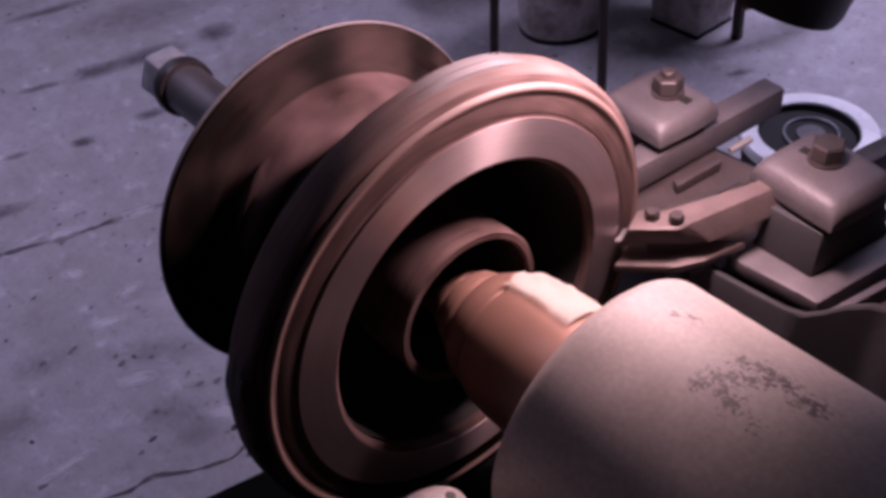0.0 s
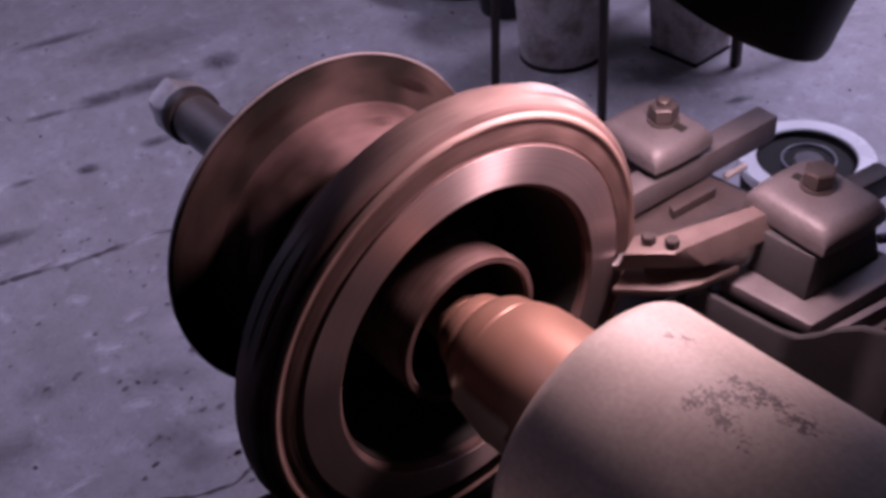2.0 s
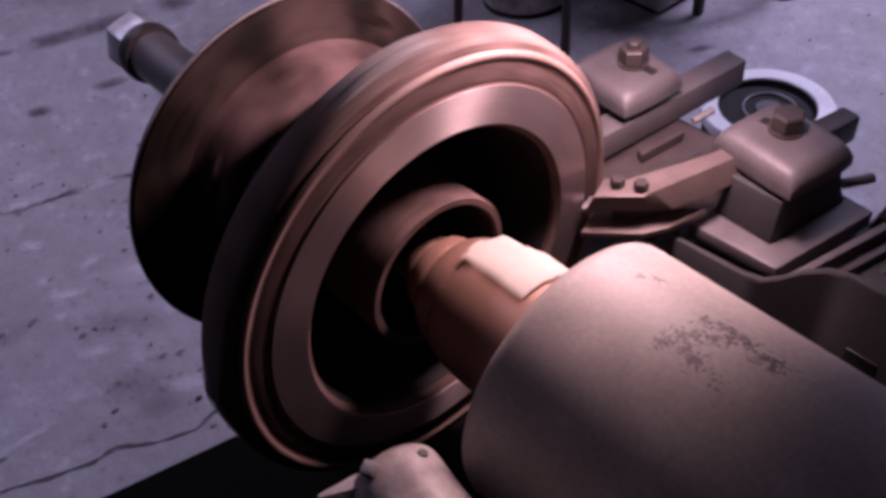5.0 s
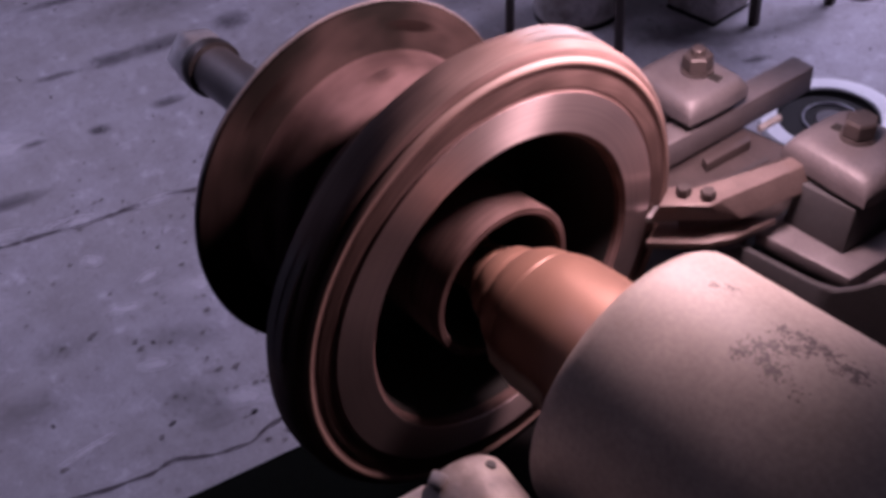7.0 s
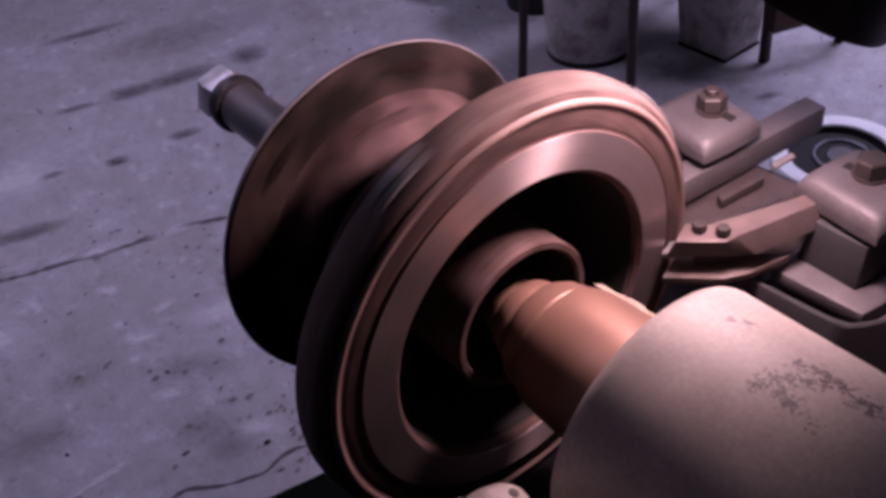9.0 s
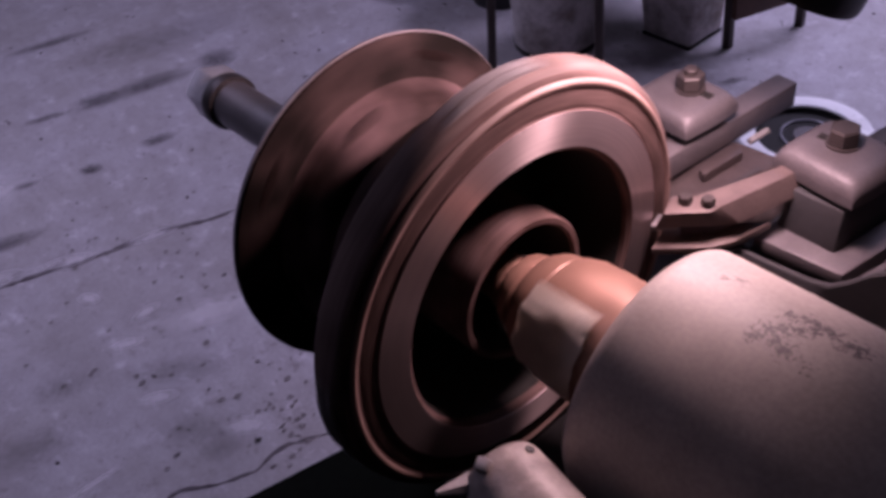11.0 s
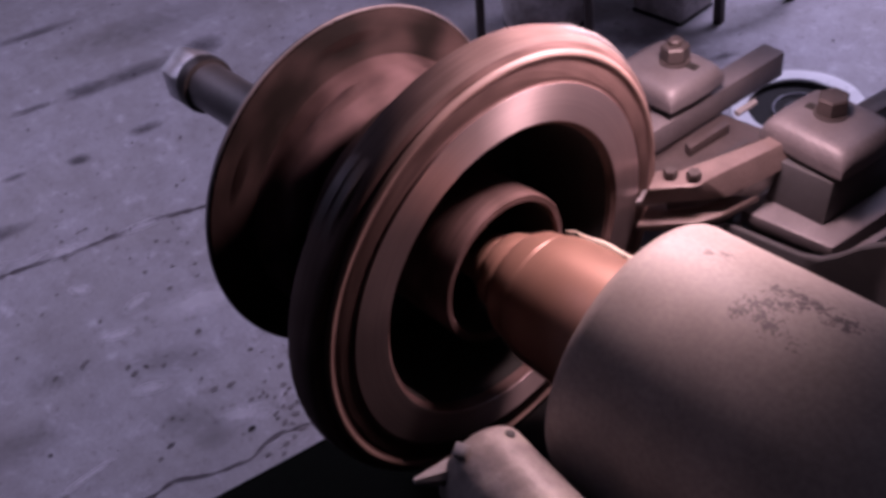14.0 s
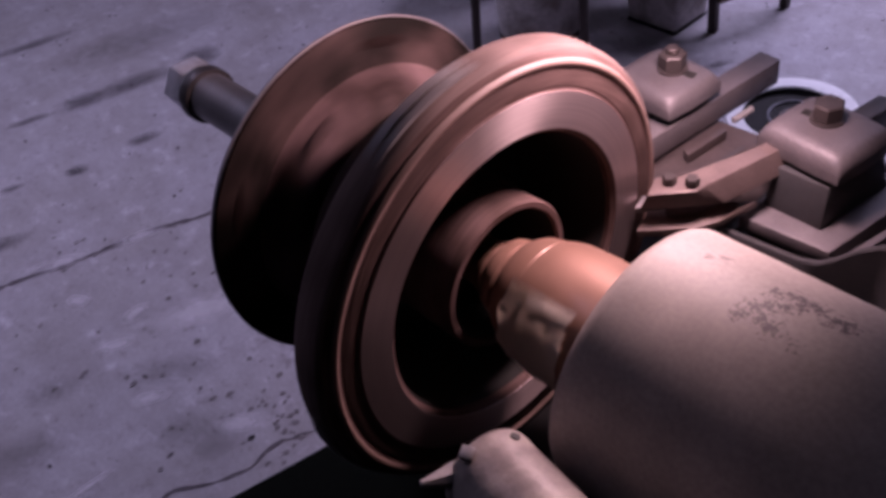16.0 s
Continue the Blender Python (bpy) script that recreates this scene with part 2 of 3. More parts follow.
def prism(points, z0, z1, bevel=0.0, seg=2, bottom=None):
    """A plate of the outline points (x, y) between two heights; bottom: an outline of its own for the lower face."""
    bm = bmesh.new()
    lo = [bm.verts.new((x, y, z0)) for x, y in (bottom or points)]
    hi = [bm.verts.new((x, y, z1)) for x, y in points]
    k = len(points)
    bm.faces.new(lo[::-1])
    bm.faces.new(hi)
    for i in range(k):
        bm.faces.new((lo[i], lo[(i + 1) % k], hi[(i + 1) % k], hi[i]))
    if bevel:
        bmesh.ops.bevel(bm, geom=list(bm.edges), offset=bevel, segments=seg, profile=0.5, affect="EDGES")
    return bm


def rod(a, b, r, n=16, r2=None, bm=None, caps=True):
    bm = bm or bmesh.new()
    a, b = Vector(a), Vector(b)
    got = bmesh.ops.create_cone(bm, cap_ends=caps, segments=n, radius1=r, radius2=r if r2 is None else r2, depth=(b - a).length)["verts"]
    q = Vector((0, 0, 1)).rotation_difference((b - a).normalized()).to_matrix().to_4x4()
    bmesh.ops.transform(bm, matrix=Matrix.Translation((a + b) / 2) @ q, verts=got)
    return bm


def hexagon(r, x0, x1, chamfer=0.003):
    """A hexagonal nut about x."""
    bm = bmesh.new()
    rings = []
    for x, k in ((x0, 0.88), (x0 + chamfer, 1), (x1 - chamfer, 1), (x1, 0.88)):
        rings.append([bm.verts.new((x, r * k * math.cos(math.pi * i / 3), r * k * math.sin(math.pi * i / 3))) for i in range(6)])
    for a, b in zip(rings, rings[1:]):
        for i in range(6):
            bm.faces.new((a[i], a[(i + 1) % 6], b[(i + 1) % 6], b[i]))
    bm.faces.new(rings[0][::-1])
    bm.faces.new(rings[-1])
    return bm


def ribbon(points, width, z, wobble, seed):
    """A jagged strip along points (x, y), its width and line uneven."""
    rnd = random.Random(seed)
    pts = []
    for (xa, ya), (xb, yb) in zip(points, points[1:]):
        steps = max(3, int(math.hypot(xb - xa, yb - ya) / 0.018))
        for s in range(steps):
            f = s / steps
            pts.append((xa + (xb - xa) * f, ya + (yb - ya) * f))
    pts.append(points[-1])
    bm = bmesh.new()
    last, drift = None, 0.0
    for i, (x, y) in enumerate(pts):
        j = min(i + 1, len(pts) - 1)
        h = max(j - 1, 0)
        dx, dy = pts[j][0] - pts[h][0], pts[j][1] - pts[h][1]
        d = math.hypot(dx, dy) or 1
        nx, ny = -dy / d, dx / d
        drift = drift * 0.8 + rnd.uniform(-wobble, wobble)
        w = width * rnd.choice((0.25, 0.5, 0.8, 1.0, 1.3)) / 2
        pair = (bm.verts.new((x + nx * (drift + w), y + ny * (drift + w), z)), bm.verts.new((x + nx * (drift - w), y + ny * (drift - w), z)))
        if last:
            bm.faces.new((last[0], last[1], pair[1], pair[0]))
        last = pair
    return bm


# ---------------------------------------------------------------- the hall
def hall():
    solid("floor", box(-6, 5, -1.5, 6, -0.2, 0), M_FLOOR, "stained grey concrete workshop floor with fine cracks", "floor", kind="structure", smooth=False)
    plain = "plain dull unseen hall wall"
    # the west and north openings are added for the unseen fill lamps
    for k, (y0, y1, z0, z1) in enumerate(((1.8, 6, 0, 4), (-1.5, 1.8, 0, 1.1), (-1.5, 1.8, 2.9, 4))):
        solid("wall_west_%d" % (k + 1), box(-6.2, -6, y0, y1, z0, z1), M_WALL, "plain dull hall wall beside an opening added for a lamp", "wall", kind="structure", smooth=False)
    solid("wall_east", box(5, 5.2, -1.5, 6, 0, 4), M_WALL, plain, "wall", kind="structure", smooth=False)
    # unseen wall, set close to keep bounce light off the lathe
    solid("wall_south_blocker", box(-6, 5, -1.7, -1.5, 0, 4), M_WALL, plain, "wall", kind="structure", smooth=False)
    solid("wall_north_1", box(-6, -4.9, 6, 6.2, 0, 4), M_WALL, plain, "wall", kind="structure", smooth=False)
    solid("wall_north_2", box(-0.3, 5, 6, 6.2, 0, 4), M_WALL, plain, "wall", kind="structure", smooth=False)
    solid("wall_north_3", box(-4.9, -0.3, 6, 6.2, 3.45, 4), M_WALL, "plain wall over an opening added for a lamp", "wall", kind="structure", smooth=False)
    solid("ceiling", box(-6.2, 5.2, -1.7, 6.2, 4, 4.2), M_WALL, "plain dull hall ceiling", "ceiling", kind="structure", smooth=False)

    cracks = [
        ([(-2.02, -0.85), (-1.86, -0.45), (-1.755, -0.185), (-1.742, -0.144), (-1.695, -0.049), (-1.655, 0.06), (-1.630, 0.148), (-1.60, 0.22), (-1.56, 0.29), (-1.44, 0.62), (-1.36, 0.85)], 0.015, 0.003),
        ([(-1.0, -0.52), (-0.90, -0.30), (-0.871, -0.218), (-0.865, -0.174), (-0.82, -0.112), (-0.806, -0.072), (-0.789, -0.04), (-0.801, 0.001), (-0.798, 0.041), (-0.776, 0.074), (-0.70, 0.2)], 0.008, 0.0025),
    ]
    for i, (line, width, wob) in enumerate(cracks):
        solid("floor_crack", ribbon(line, width, 0.0015, wob, i + 3), M_CRACK, "dirt-filled crack in the concrete floor", "crack", kind="structure", smooth=False)

    # oil stains; the last entry is the painted shadow of pails and table
    for x, y, sx, sy, turn in ((-2.35, 0.52, 0.26, 0.09, 72), (-2.29, 0.76, 0.12, 0.11, 40), (-2.40, 0.37, 0.12, 0.09, 60), (-2.45, 0.215, 0.13, 0.035, 70), (-2.95, 0.43, 0.26, 0.055, 71),
                               (-2.04, 0.184, 0.06, 0.03, 60), (-1.93, -0.145, 0.20, 0.06, 70), (-2.02, 0.391, 0.09, 0.05, 70), (-2.057, 0.187, 0.06, 0.035, 70), (-2.14, 0.02, 0.06, 0.03, 70),
                               (-0.87, 1.594, 0.07, 0.03, 60), (-1.12, 1.55, 0.28, 0.13, 25)):
        bm = bmesh.new()
        bmesh.ops.create_circle(bm, cap_ends=True, segments=40, radius=1)
        ob = solid("stain_and_shadow", bm, M_OIL_SHADOW, "dark oil stain and painted shadow film on the concrete", "stain", kind="structure", smooth=False)
        ob.matrix_basis = Matrix.LocRotScale((x, y, 0.003), Euler((0, 0, radians(turn))), (sx, sy, 1))

    # scuffed pale patches and thin grey dirt
    for x, y, sx, sy, turn, film in ((-1.80, -0.20, 0.17, 0.05, 62, M_SCUFF), (-1.71, -0.04, 0.15, 0.045, 64, M_SCUFF), (-1.62, 0.16, 0.12, 0.035, 70, M_SCUFF), (-1.313, -0.065, 0.075, 0.03, 65, M_SCUFF),
                                     (-1.53, -0.06, 0.06, 0.035, 30, M_SCUFF), (-1.37, 0.014, 0.07, 0.04, 100, M_SCUFF), (-1.11, -0.09, 0.08, 0.035, 60, M_SCUFF), (-1.01, -0.29, 0.11, 0.016, 88, M_SCUFF),
                                     (-0.90, 0.0, 0.11, 0.05, 55, M_SCUFF), (-1.6, -0.35, 0.25, 0.12, 40, M_SCUFF), (-2.2, -0.1, 0.3, 0.14, 70, M_SCUFF), (-1.25, 0.12, 0.2, 0.09, 65, M_SCUFF),
                                     (-0.97, -0.08, 0.14, 0.08, 40, M_DUST), (-0.89, -0.066, 0.08, 0.05, 60, M_DUST), (-1.31, -0.234, 0.12, 0.07, 60, M_DUST), (-1.20, -0.36, 0.2, 0.1, 70, M_DUST),
                                     (-1.15, -0.02, 0.2, 0.07, 50, M_DUST), (-1.85, -0.3, 0.3, 0.1, 65, M_DUST), (-2.6, 0.7, 0.5, 0.2, 70, M_DUST)):
        bm = bmesh.new()
        bmesh.ops.create_circle(bm, cap_ends=True, segments=40, radius=1)
        ob = solid("floor_scuff", bm, film, "pale scuffed patch worn into the concrete" if film is M_SCUFF else "thin grey dirt trodden into the concrete", "stain", kind="structure", smooth=False)
        ob.matrix_basis = Matrix.LocRotScale((x, y, 0.0022), Euler((0, 0, radians(turn))), (sx, sy, 1))

    # spots where oil dripped
    rnd = random.Random(4)
    spots = []
    bm = bmesh.new()
    for x, y in ((-1.458, 0.207), (-1.307, 0.005), (-1.527, -0.16), (-1.44, -0.259), (-1.217, 0.082), (-1.205, -0.094), (-1.176, -0.095), (-0.981, 0.033), (-0.999, 0.004),
                 (-0.908, 0.067), (-0.912, 0.039), (-0.846, 0.074), (-0.831, 0.099), (-0.768, 0.047), (-0.922, -0.042), (-1.297, -0.155), (-0.939, 0.133), (-1.348, 0.094),
                 (-1.307, -0.224), (-1.527, 0.22), (-1.452, 0.081), (-1.236, 0.147), (-1.171, 0.065), (-0.812, 0.081), (-0.999, -0.343), (-1.84, 0.135)):
        spots.append((x, y, rnd.uniform(0.0035, 0.0075)))
    # a close spatter beside the bench and a thinner one further off
    spots += [(rnd.gauss(-0.86, 0.06), rnd.gauss(0.05, 0.05), rnd.uniform(0.002, 0.006)) for _ in range(34)]
    spots += [(rnd.uniform(-1.9, -0.9), rnd.uniform(-0.4, 0.35), rnd.choice((0.0015, 0.002, 0.003, 0.005))) for _ in range(70)]
    n = 11
    for x, y, s in spots:
        ring = [bm.verts.new((x + s * rnd.uniform(0.55, 1.2) * math.cos(6.283 * k / n), y + 1.5 * s * rnd.uniform(0.55, 1.2) * math.sin(6.283 * k / n), 0.002)) for k in range(n)]
        bm.faces.new(ring)
    solid("oil_drips", bm, M_DRIP, "small dark oil drips on the concrete", "stain", kind="stuff", smooth=False)

    # loose chips and crumbs of dirt
    rnd = random.Random(11)
    bm = bmesh.new()
    for _ in range(240):
        x, y, s = rnd.uniform(-3.2, -0.4), rnd.uniform(-0.8, 2.2), rnd.choice((0.002, 0.003, 0.004, 0.005))
        got = bmesh.ops.create_icosphere(bm, subdivisions=1, radius=s)["verts"]
        bmesh.ops.transform(bm, matrix=Matrix.LocRotScale((x, y, s * 0.2), Euler((0, 0, rnd.uniform(0, 3))), (rnd.uniform(0.8, 2.2), 1, 0.35)), verts=got)
    solid("floor_crumbs", bm, M_CRACK, "dark crumbs of dirt strewn over the floor", "debris", kind="stuff")


hall()


# ---------------------------------------------------------------- the lathe
def round_edge(x, r, e, steps=6):
    """The rounded front edge of a barrel of radius r that begins at x."""
    return [(x + e * (1 - math.sin(a)), r - e * (1 - math.cos(a))) for a in [math.pi / 2 * (1 - k / steps) for k in range(steps + 1)]]


def barrel_material():
    """The enamel of the barrel, with a patch where it has flaked down to dark primer."""
    m = mat("flaked_beige_enamel", (0.41, 0.358, 0.330), 0.6, 0.0, 0.34, 22, 0.05, 330, second=(0.31, 0.268, 0.245))
    n, l = m.node_tree.nodes, m.node_tree.links
    b = n["Principled BSDF"]
    old = b.inputs["Base Color"].links[0].from_socket
    co = n.new("ShaderNodeTexCoord")
    total = None
    no = n.new("ShaderNodeTexNoise")
    no.inputs["Scale"].default_value, no.inputs["Detail"].default_value, no.inputs["Roughness"].default_value = 420, 3, 0.6
    l.new(co.outputs["Object"], no.inputs["Vector"])
    flakes = ((0.186, -0.005, 0.086), (0.1885, 0.003, 0.0862), (0.194, 0.008, 0.0858), (0.1915, 0.0186, 0.0842), (0.201, 0.0125, 0.0853), (0.2005, 0.0234, 0.0829), (0.2061, 0.0188, 0.0841),
              (0.2127, 0.0224, 0.0832), (0.1966, -0.0018, 0.0862), (0.2026, -0.0044, 0.0861), (0.2086, -0.0057, 0.086), (0.2153, -0.0072, 0.0859), (0.2192, -0.0086, 0.0858), (0.2234, 0.0192, 0.084),
              (0.2287, 0.0205, 0.0837), (0.1495, 0.0219, 0.0834), (0.157, 0.026, 0.082), (0.2054, 0.0025, 0.0862))
    for k, (x, y, z) in enumerate(flakes):
        rad = 0.0085 if k in (10, 11, 12, 15, 16, 17) else 0.0112
        d = n.new("ShaderNodeVectorMath")
        d.operation = "DISTANCE"
        l.new(co.outputs["Object"], d.inputs[0])
        d.inputs[1].default_value = (x, y, z)
        mr = n.new("ShaderNodeMapRange")
        mr.inputs["From Min"].default_value, mr.inputs["From Max"].default_value = 0.0, rad
        mr.inputs["To Min"].default_value, mr.inputs["To Max"].default_value = (0.10 if k in (10, 11, 12, 17) else 0.17 if k in (15, 16) else 0.24), -0.14
        l.new(d.outputs["Value"], mr.inputs["Value"])
        if total is None:
            total = mr.outputs["Result"]
        else:
            a = n.new("ShaderNodeMath")
            a.operation = "MAXIMUM"
            l.new(total, a.inputs[0])
            l.new(mr.outputs["Result"], a.inputs[1])
            total = a.outputs[0]
    s = n.new("ShaderNodeMath")
    s.operation = "ADD"
    l.new(total, s.inputs[0])
    l.new(no.outputs["Fac"], s.inputs[1])
    r = n.new("ShaderNodeValToRGB")
    r.color_ramp.elements[0].position, r.color_ramp.elements[1].position = 0.555, 0.68
    l.new(s.outputs[0], r.inputs["Fac"])
    mix = n.new("ShaderNodeMix")
    mix.data_type = "RGBA"
    l.new(r.outputs["Color"], mix.inputs["Factor"])
    l.new(old, mix.inputs["A"])
    mix.inputs["B"].default_value = (0.105, 0.085, 0.09, 1)
    l.new(mix.outputs["Result"], b.inputs["Base Color"])
    return m


def lathe():
    t = thing("brake_lathe", "bench brake lathe with a worn beige spindle barrel and dark casting", "lathe", (0, 0, AXIS))
    R = 0.086
    prof = [(0.150, 0.0462), (0.150, 0.0755), (0.1185, 0.0755)] + round_edge(0.118, R, 0.010) + [(0.70, R), (0.70, 0.0)]
    part("spindle_barrel", revolve(prof, 128), barrel_material(), t, "beige enamelled barrel with a flaked patch")
    # added unseen ring, black so the barrel's end throws no light on the rotor
    part("bounce_blocker", revolve([(0.149, 0.0462), (0.1195, 0.0462), (0.1195, 0.0752), (0.149, 0.0752)], 96, closed=True), M_GRIME_SHADE, t, "unseen black ring that stops bounce light off the barrel's end")
    # saddle casting with a wavy upper rim
    top = [(0.052, -0.062), (0.067, -0.048), (0.10, -0.046), (0.128, -0.044), (0.142, -0.039), (0.154, -0.028), (0.168, -0.012), (0.182, -0.001), (0.196, 0.004), (0.215, 0.004), (0.26, 0.006), (0.34, 0.0), (0.6, 0.0)]
    bm = bmesh.new()
    rows = []
    for x, z in top:
        rows.append([bm.verts.new((x, y, zz)) for y, zz in ((0.166, -0.2336), (0.166, z - 0.0018), (0.1672, z), (0.1706, z), (0.172, z - 0.0018), (0.172, -0.2336))])
    for a, b in zip(rows, rows[1:]):
        for i in range(5):
            bm.faces.new((a[i], a[i + 1], b[i + 1], b[i]))
    bm.faces.new(rows[0])
    bm.faces.new(rows[-1][::-1])
    part("saddle_casting", bm, M_CAST, t, "dark grey casting with a wavy rim")
    part("slot", box(0.208, 0.230, 0.1645, 0.168, -0.068, -0.052, 0.001), M_BLACK, t, "black slot in the casting")
    rows = []
    bm = bmesh.new()
    for x, z in [(0.150, -0.075), (0.158, -0.052), (0.172, -0.044), (0.190, -0.038), (0.215, -0.030), (0.25, -0.028), (0.6, -0.028)]:
        rows.append([bm.verts.new((x, y, zz)) for y, zz in ((0.292, -0.2336), (0.292, z - 0.005), (0.297, z), (0.325, z), (0.330, z - 0.005), (0.330, -0.2336))])
    for a, b in zip(rows, rows[1:]):
        for i in range(5):
            bm.faces.new((a[i], a[i + 1], b[i + 1], b[i]))
    bm.faces.new(rows[0])
    bm.faces.new(rows[-1][::-1])
    part("rear_casting", bm, M_BLACK, t, "black rear casting with a curved rim")
    part("way", box(0.18, 0.6, 0.190, 0.215, -0.2336, -0.058, 0.003), M_TOOL, t)
    part("way", box(0.18, 0.6, 0.228, 0.250, -0.2336, -0.062, 0.003), M_TOOLDARK, t)
    part("way", box(0.18, 0.6, 0.260, 0.285, -0.2336, -0.066, 0.003), M_TOOLDARK, t)
    part("cross_slide_bed", box(-0.075, 0.066, 0.185, 0.30, -0.2336, -0.062, 0.004), M_CAST, t)
    part("apron", box(0.03, 0.55, -0.06, 0.162, -0.2336, -0.12, 0.01), M_BLACK, t)
    # made-up black block: gives the gap under the cutters its darkness
    part("dark_gap_fill", prism([(0.03, 0.13), (0.10, 0.13), (0.10, 0.1655), (0.051, 0.1655), (0.051, 0.184), (0.03, 0.184)], -0.2336, -0.080, 0.003), M_BLACK, t, "black block added to darken the gap under the cutters")
    # bellows of the feed screw under the barrel
    part("feed_guard", box(0.03, 0.118, -0.03, 0.02, -0.2336, -0.165, 0.006), M_BLACK, t)
    return t


def bench():
    t = thing("bench", "black steel bench that carries the lathe", "bench", (0, 0, 0))
    c = [(-0.252, -0.49), (0.80, -0.56), (0.82, 0.33), (-0.02, 0.34), (-0.112, 0.06)]
    part("bench_top", prism(c, 0.71, 0.75, 0.004), M_BENCH, t)
    for x, y in ((-0.19, -0.44), (0.75, -0.51), (0.77, 0.28), (0.03, 0.28)):
        part("leg", box(x - 0.025, x + 0.025, y - 0.025, y + 0.025, 0, 0.71, 0.003), M_BENCH, t)
    return t


def boring_bar():
    t = thing("boring_bar", "scuffed grey boring bar head with a set screw and pointed bit", "tool", (0, 0, 0))
    d = Vector((0.985, -0.155, 0.06)).normalized()
    base = Vector((0.1105, -0.1235, 0.997))
    q = Vector((1, 0, 0)).rotation_difference(d).to_matrix().to_4x4()
    m = Matrix.Translation(base) @ q
    r = 0.0273
    part("body", revolve([(0.0, 0.0), (0.0, r - 0.006)] + round_edge(0.0, r, 0.006)[1:] + [(0.35, r), (0.35, 0)], 48), mat("scuffed_grey_paint", (0.38, 0.335, 0.31), 0.45, 0.1, 0.3, 60, 0.2, 350, second=(0.17, 0.145, 0.15), blotch=0.42), t, m=m)
    part("set_screw", prism([(-0.0036, -0.0036), (0.0036, -0.0036), (0.0036, 0.0036), (-0.0036, 0.0036)], -0.002, 0.006, 0.0008), M_PALE, t, "pale square set screw", m=m @ pose(0.007, -0.009, 0.0245, 18, 0, 30))
    part("screw_hole", revolve([(0, 0), (0, 0.0028), (0.0012, 0.0028), (0.0012, 0)], 16), M_BLACK, t, m=Matrix.Translation((0.1232, -0.1090, 1.0182)) @ Vector((1, 0, 0)).rotation_difference(Vector((0.0, 0.50, 0.86))).to_matrix().to_4x4() @ pose(0.0009, 0, 0))
    part("bit", rod((0.111, -0.141, 1.009), (0.1048, -0.1600, 1.0170), 0.0080, 8, 0.0015), M_PALE, t, "pale pointed cutting bit")
    # the slide that carries the bar
    end = base + d * 0.33
    part("post", box(end.x - 0.03, end.x + 0.03, end.y - 0.03, end.y + 0.03, 0.75, end.z + 0.02, 0.004), M_CAST, t)
    return t


def pillow(x0, x1, y0, y1, z0, z1, n=14):
    """A cushion-shaped clamp cap: flat below, domed and rounded above."""
    bm = bmesh.new()

    def height(u, v):
        a = (1 - abs(u) ** 8) * (1 - abs(v) ** 8)
        return max(a, 0.0) ** 0.6

    grid = []
    for i in range(n + 1):
        row = []
        for j in range(n + 1):
            u, v = math.sin(math.pi / 2 * (2 * i / n - 1)), math.sin(math.pi / 2 * (2 * j / n - 1))
            k = 1 - 0.05 * (u * u * v * v)
            row.append(bm.verts.new(((x0 + x1) / 2 + u * k * (x1 - x0) / 2, (y0 + y1) / 2 + v * k * (y1 - y0) / 2, z0 + 0.007 + (z1 - z0 - 0.007) * height(u, v))))
        grid.append(row)
    for i in range(n):
        for j in range(n):
            bm.faces.new((grid[i][j], grid[i + 1][j], grid[i + 1][j + 1], grid[i][j + 1]))
    ring = [grid[i][0] for i in range(n)] + [grid[n][j] for j in range(n)] + [grid[i][n] for i in range(n, 0, -1)] + [grid[0][j] for j in range(n, 0, -1)]
    low = [bm.verts.new((v.co.x, v.co.y, z0)) for v in ring]
    for i in range(len(ring)):
        k = (i + 1) % len(ring)
        bm.faces.new((ring[k], ring[i], low[i], low[k]))
    bm.faces.new(low)
    return bm


def clamp_bolt(parent, x, y, z, turn, stud=True):
    up = pose(x, y, z, 0, -90, 0)
    part("washer", revolve([(0, 0), (0, 0.0125), (0.003, 0.0125), (0.003, 0)], 24), M_BOLT, parent, m=up)
    part("bolt_head", hexagon(0.0115, 0.003, 0.016, 0.0015), M_BOLT, parent, "brown hexagon head", m=up @ pose(0, 0, 0, turn))
    if stud:
        part("stud", revolve([(0.015, 0.0), (0.015, 0.0055), (0.020, 0.0055), (0.021, 0.0045), (0.021, 0)], 16), M_BOLT, parent, m=up)


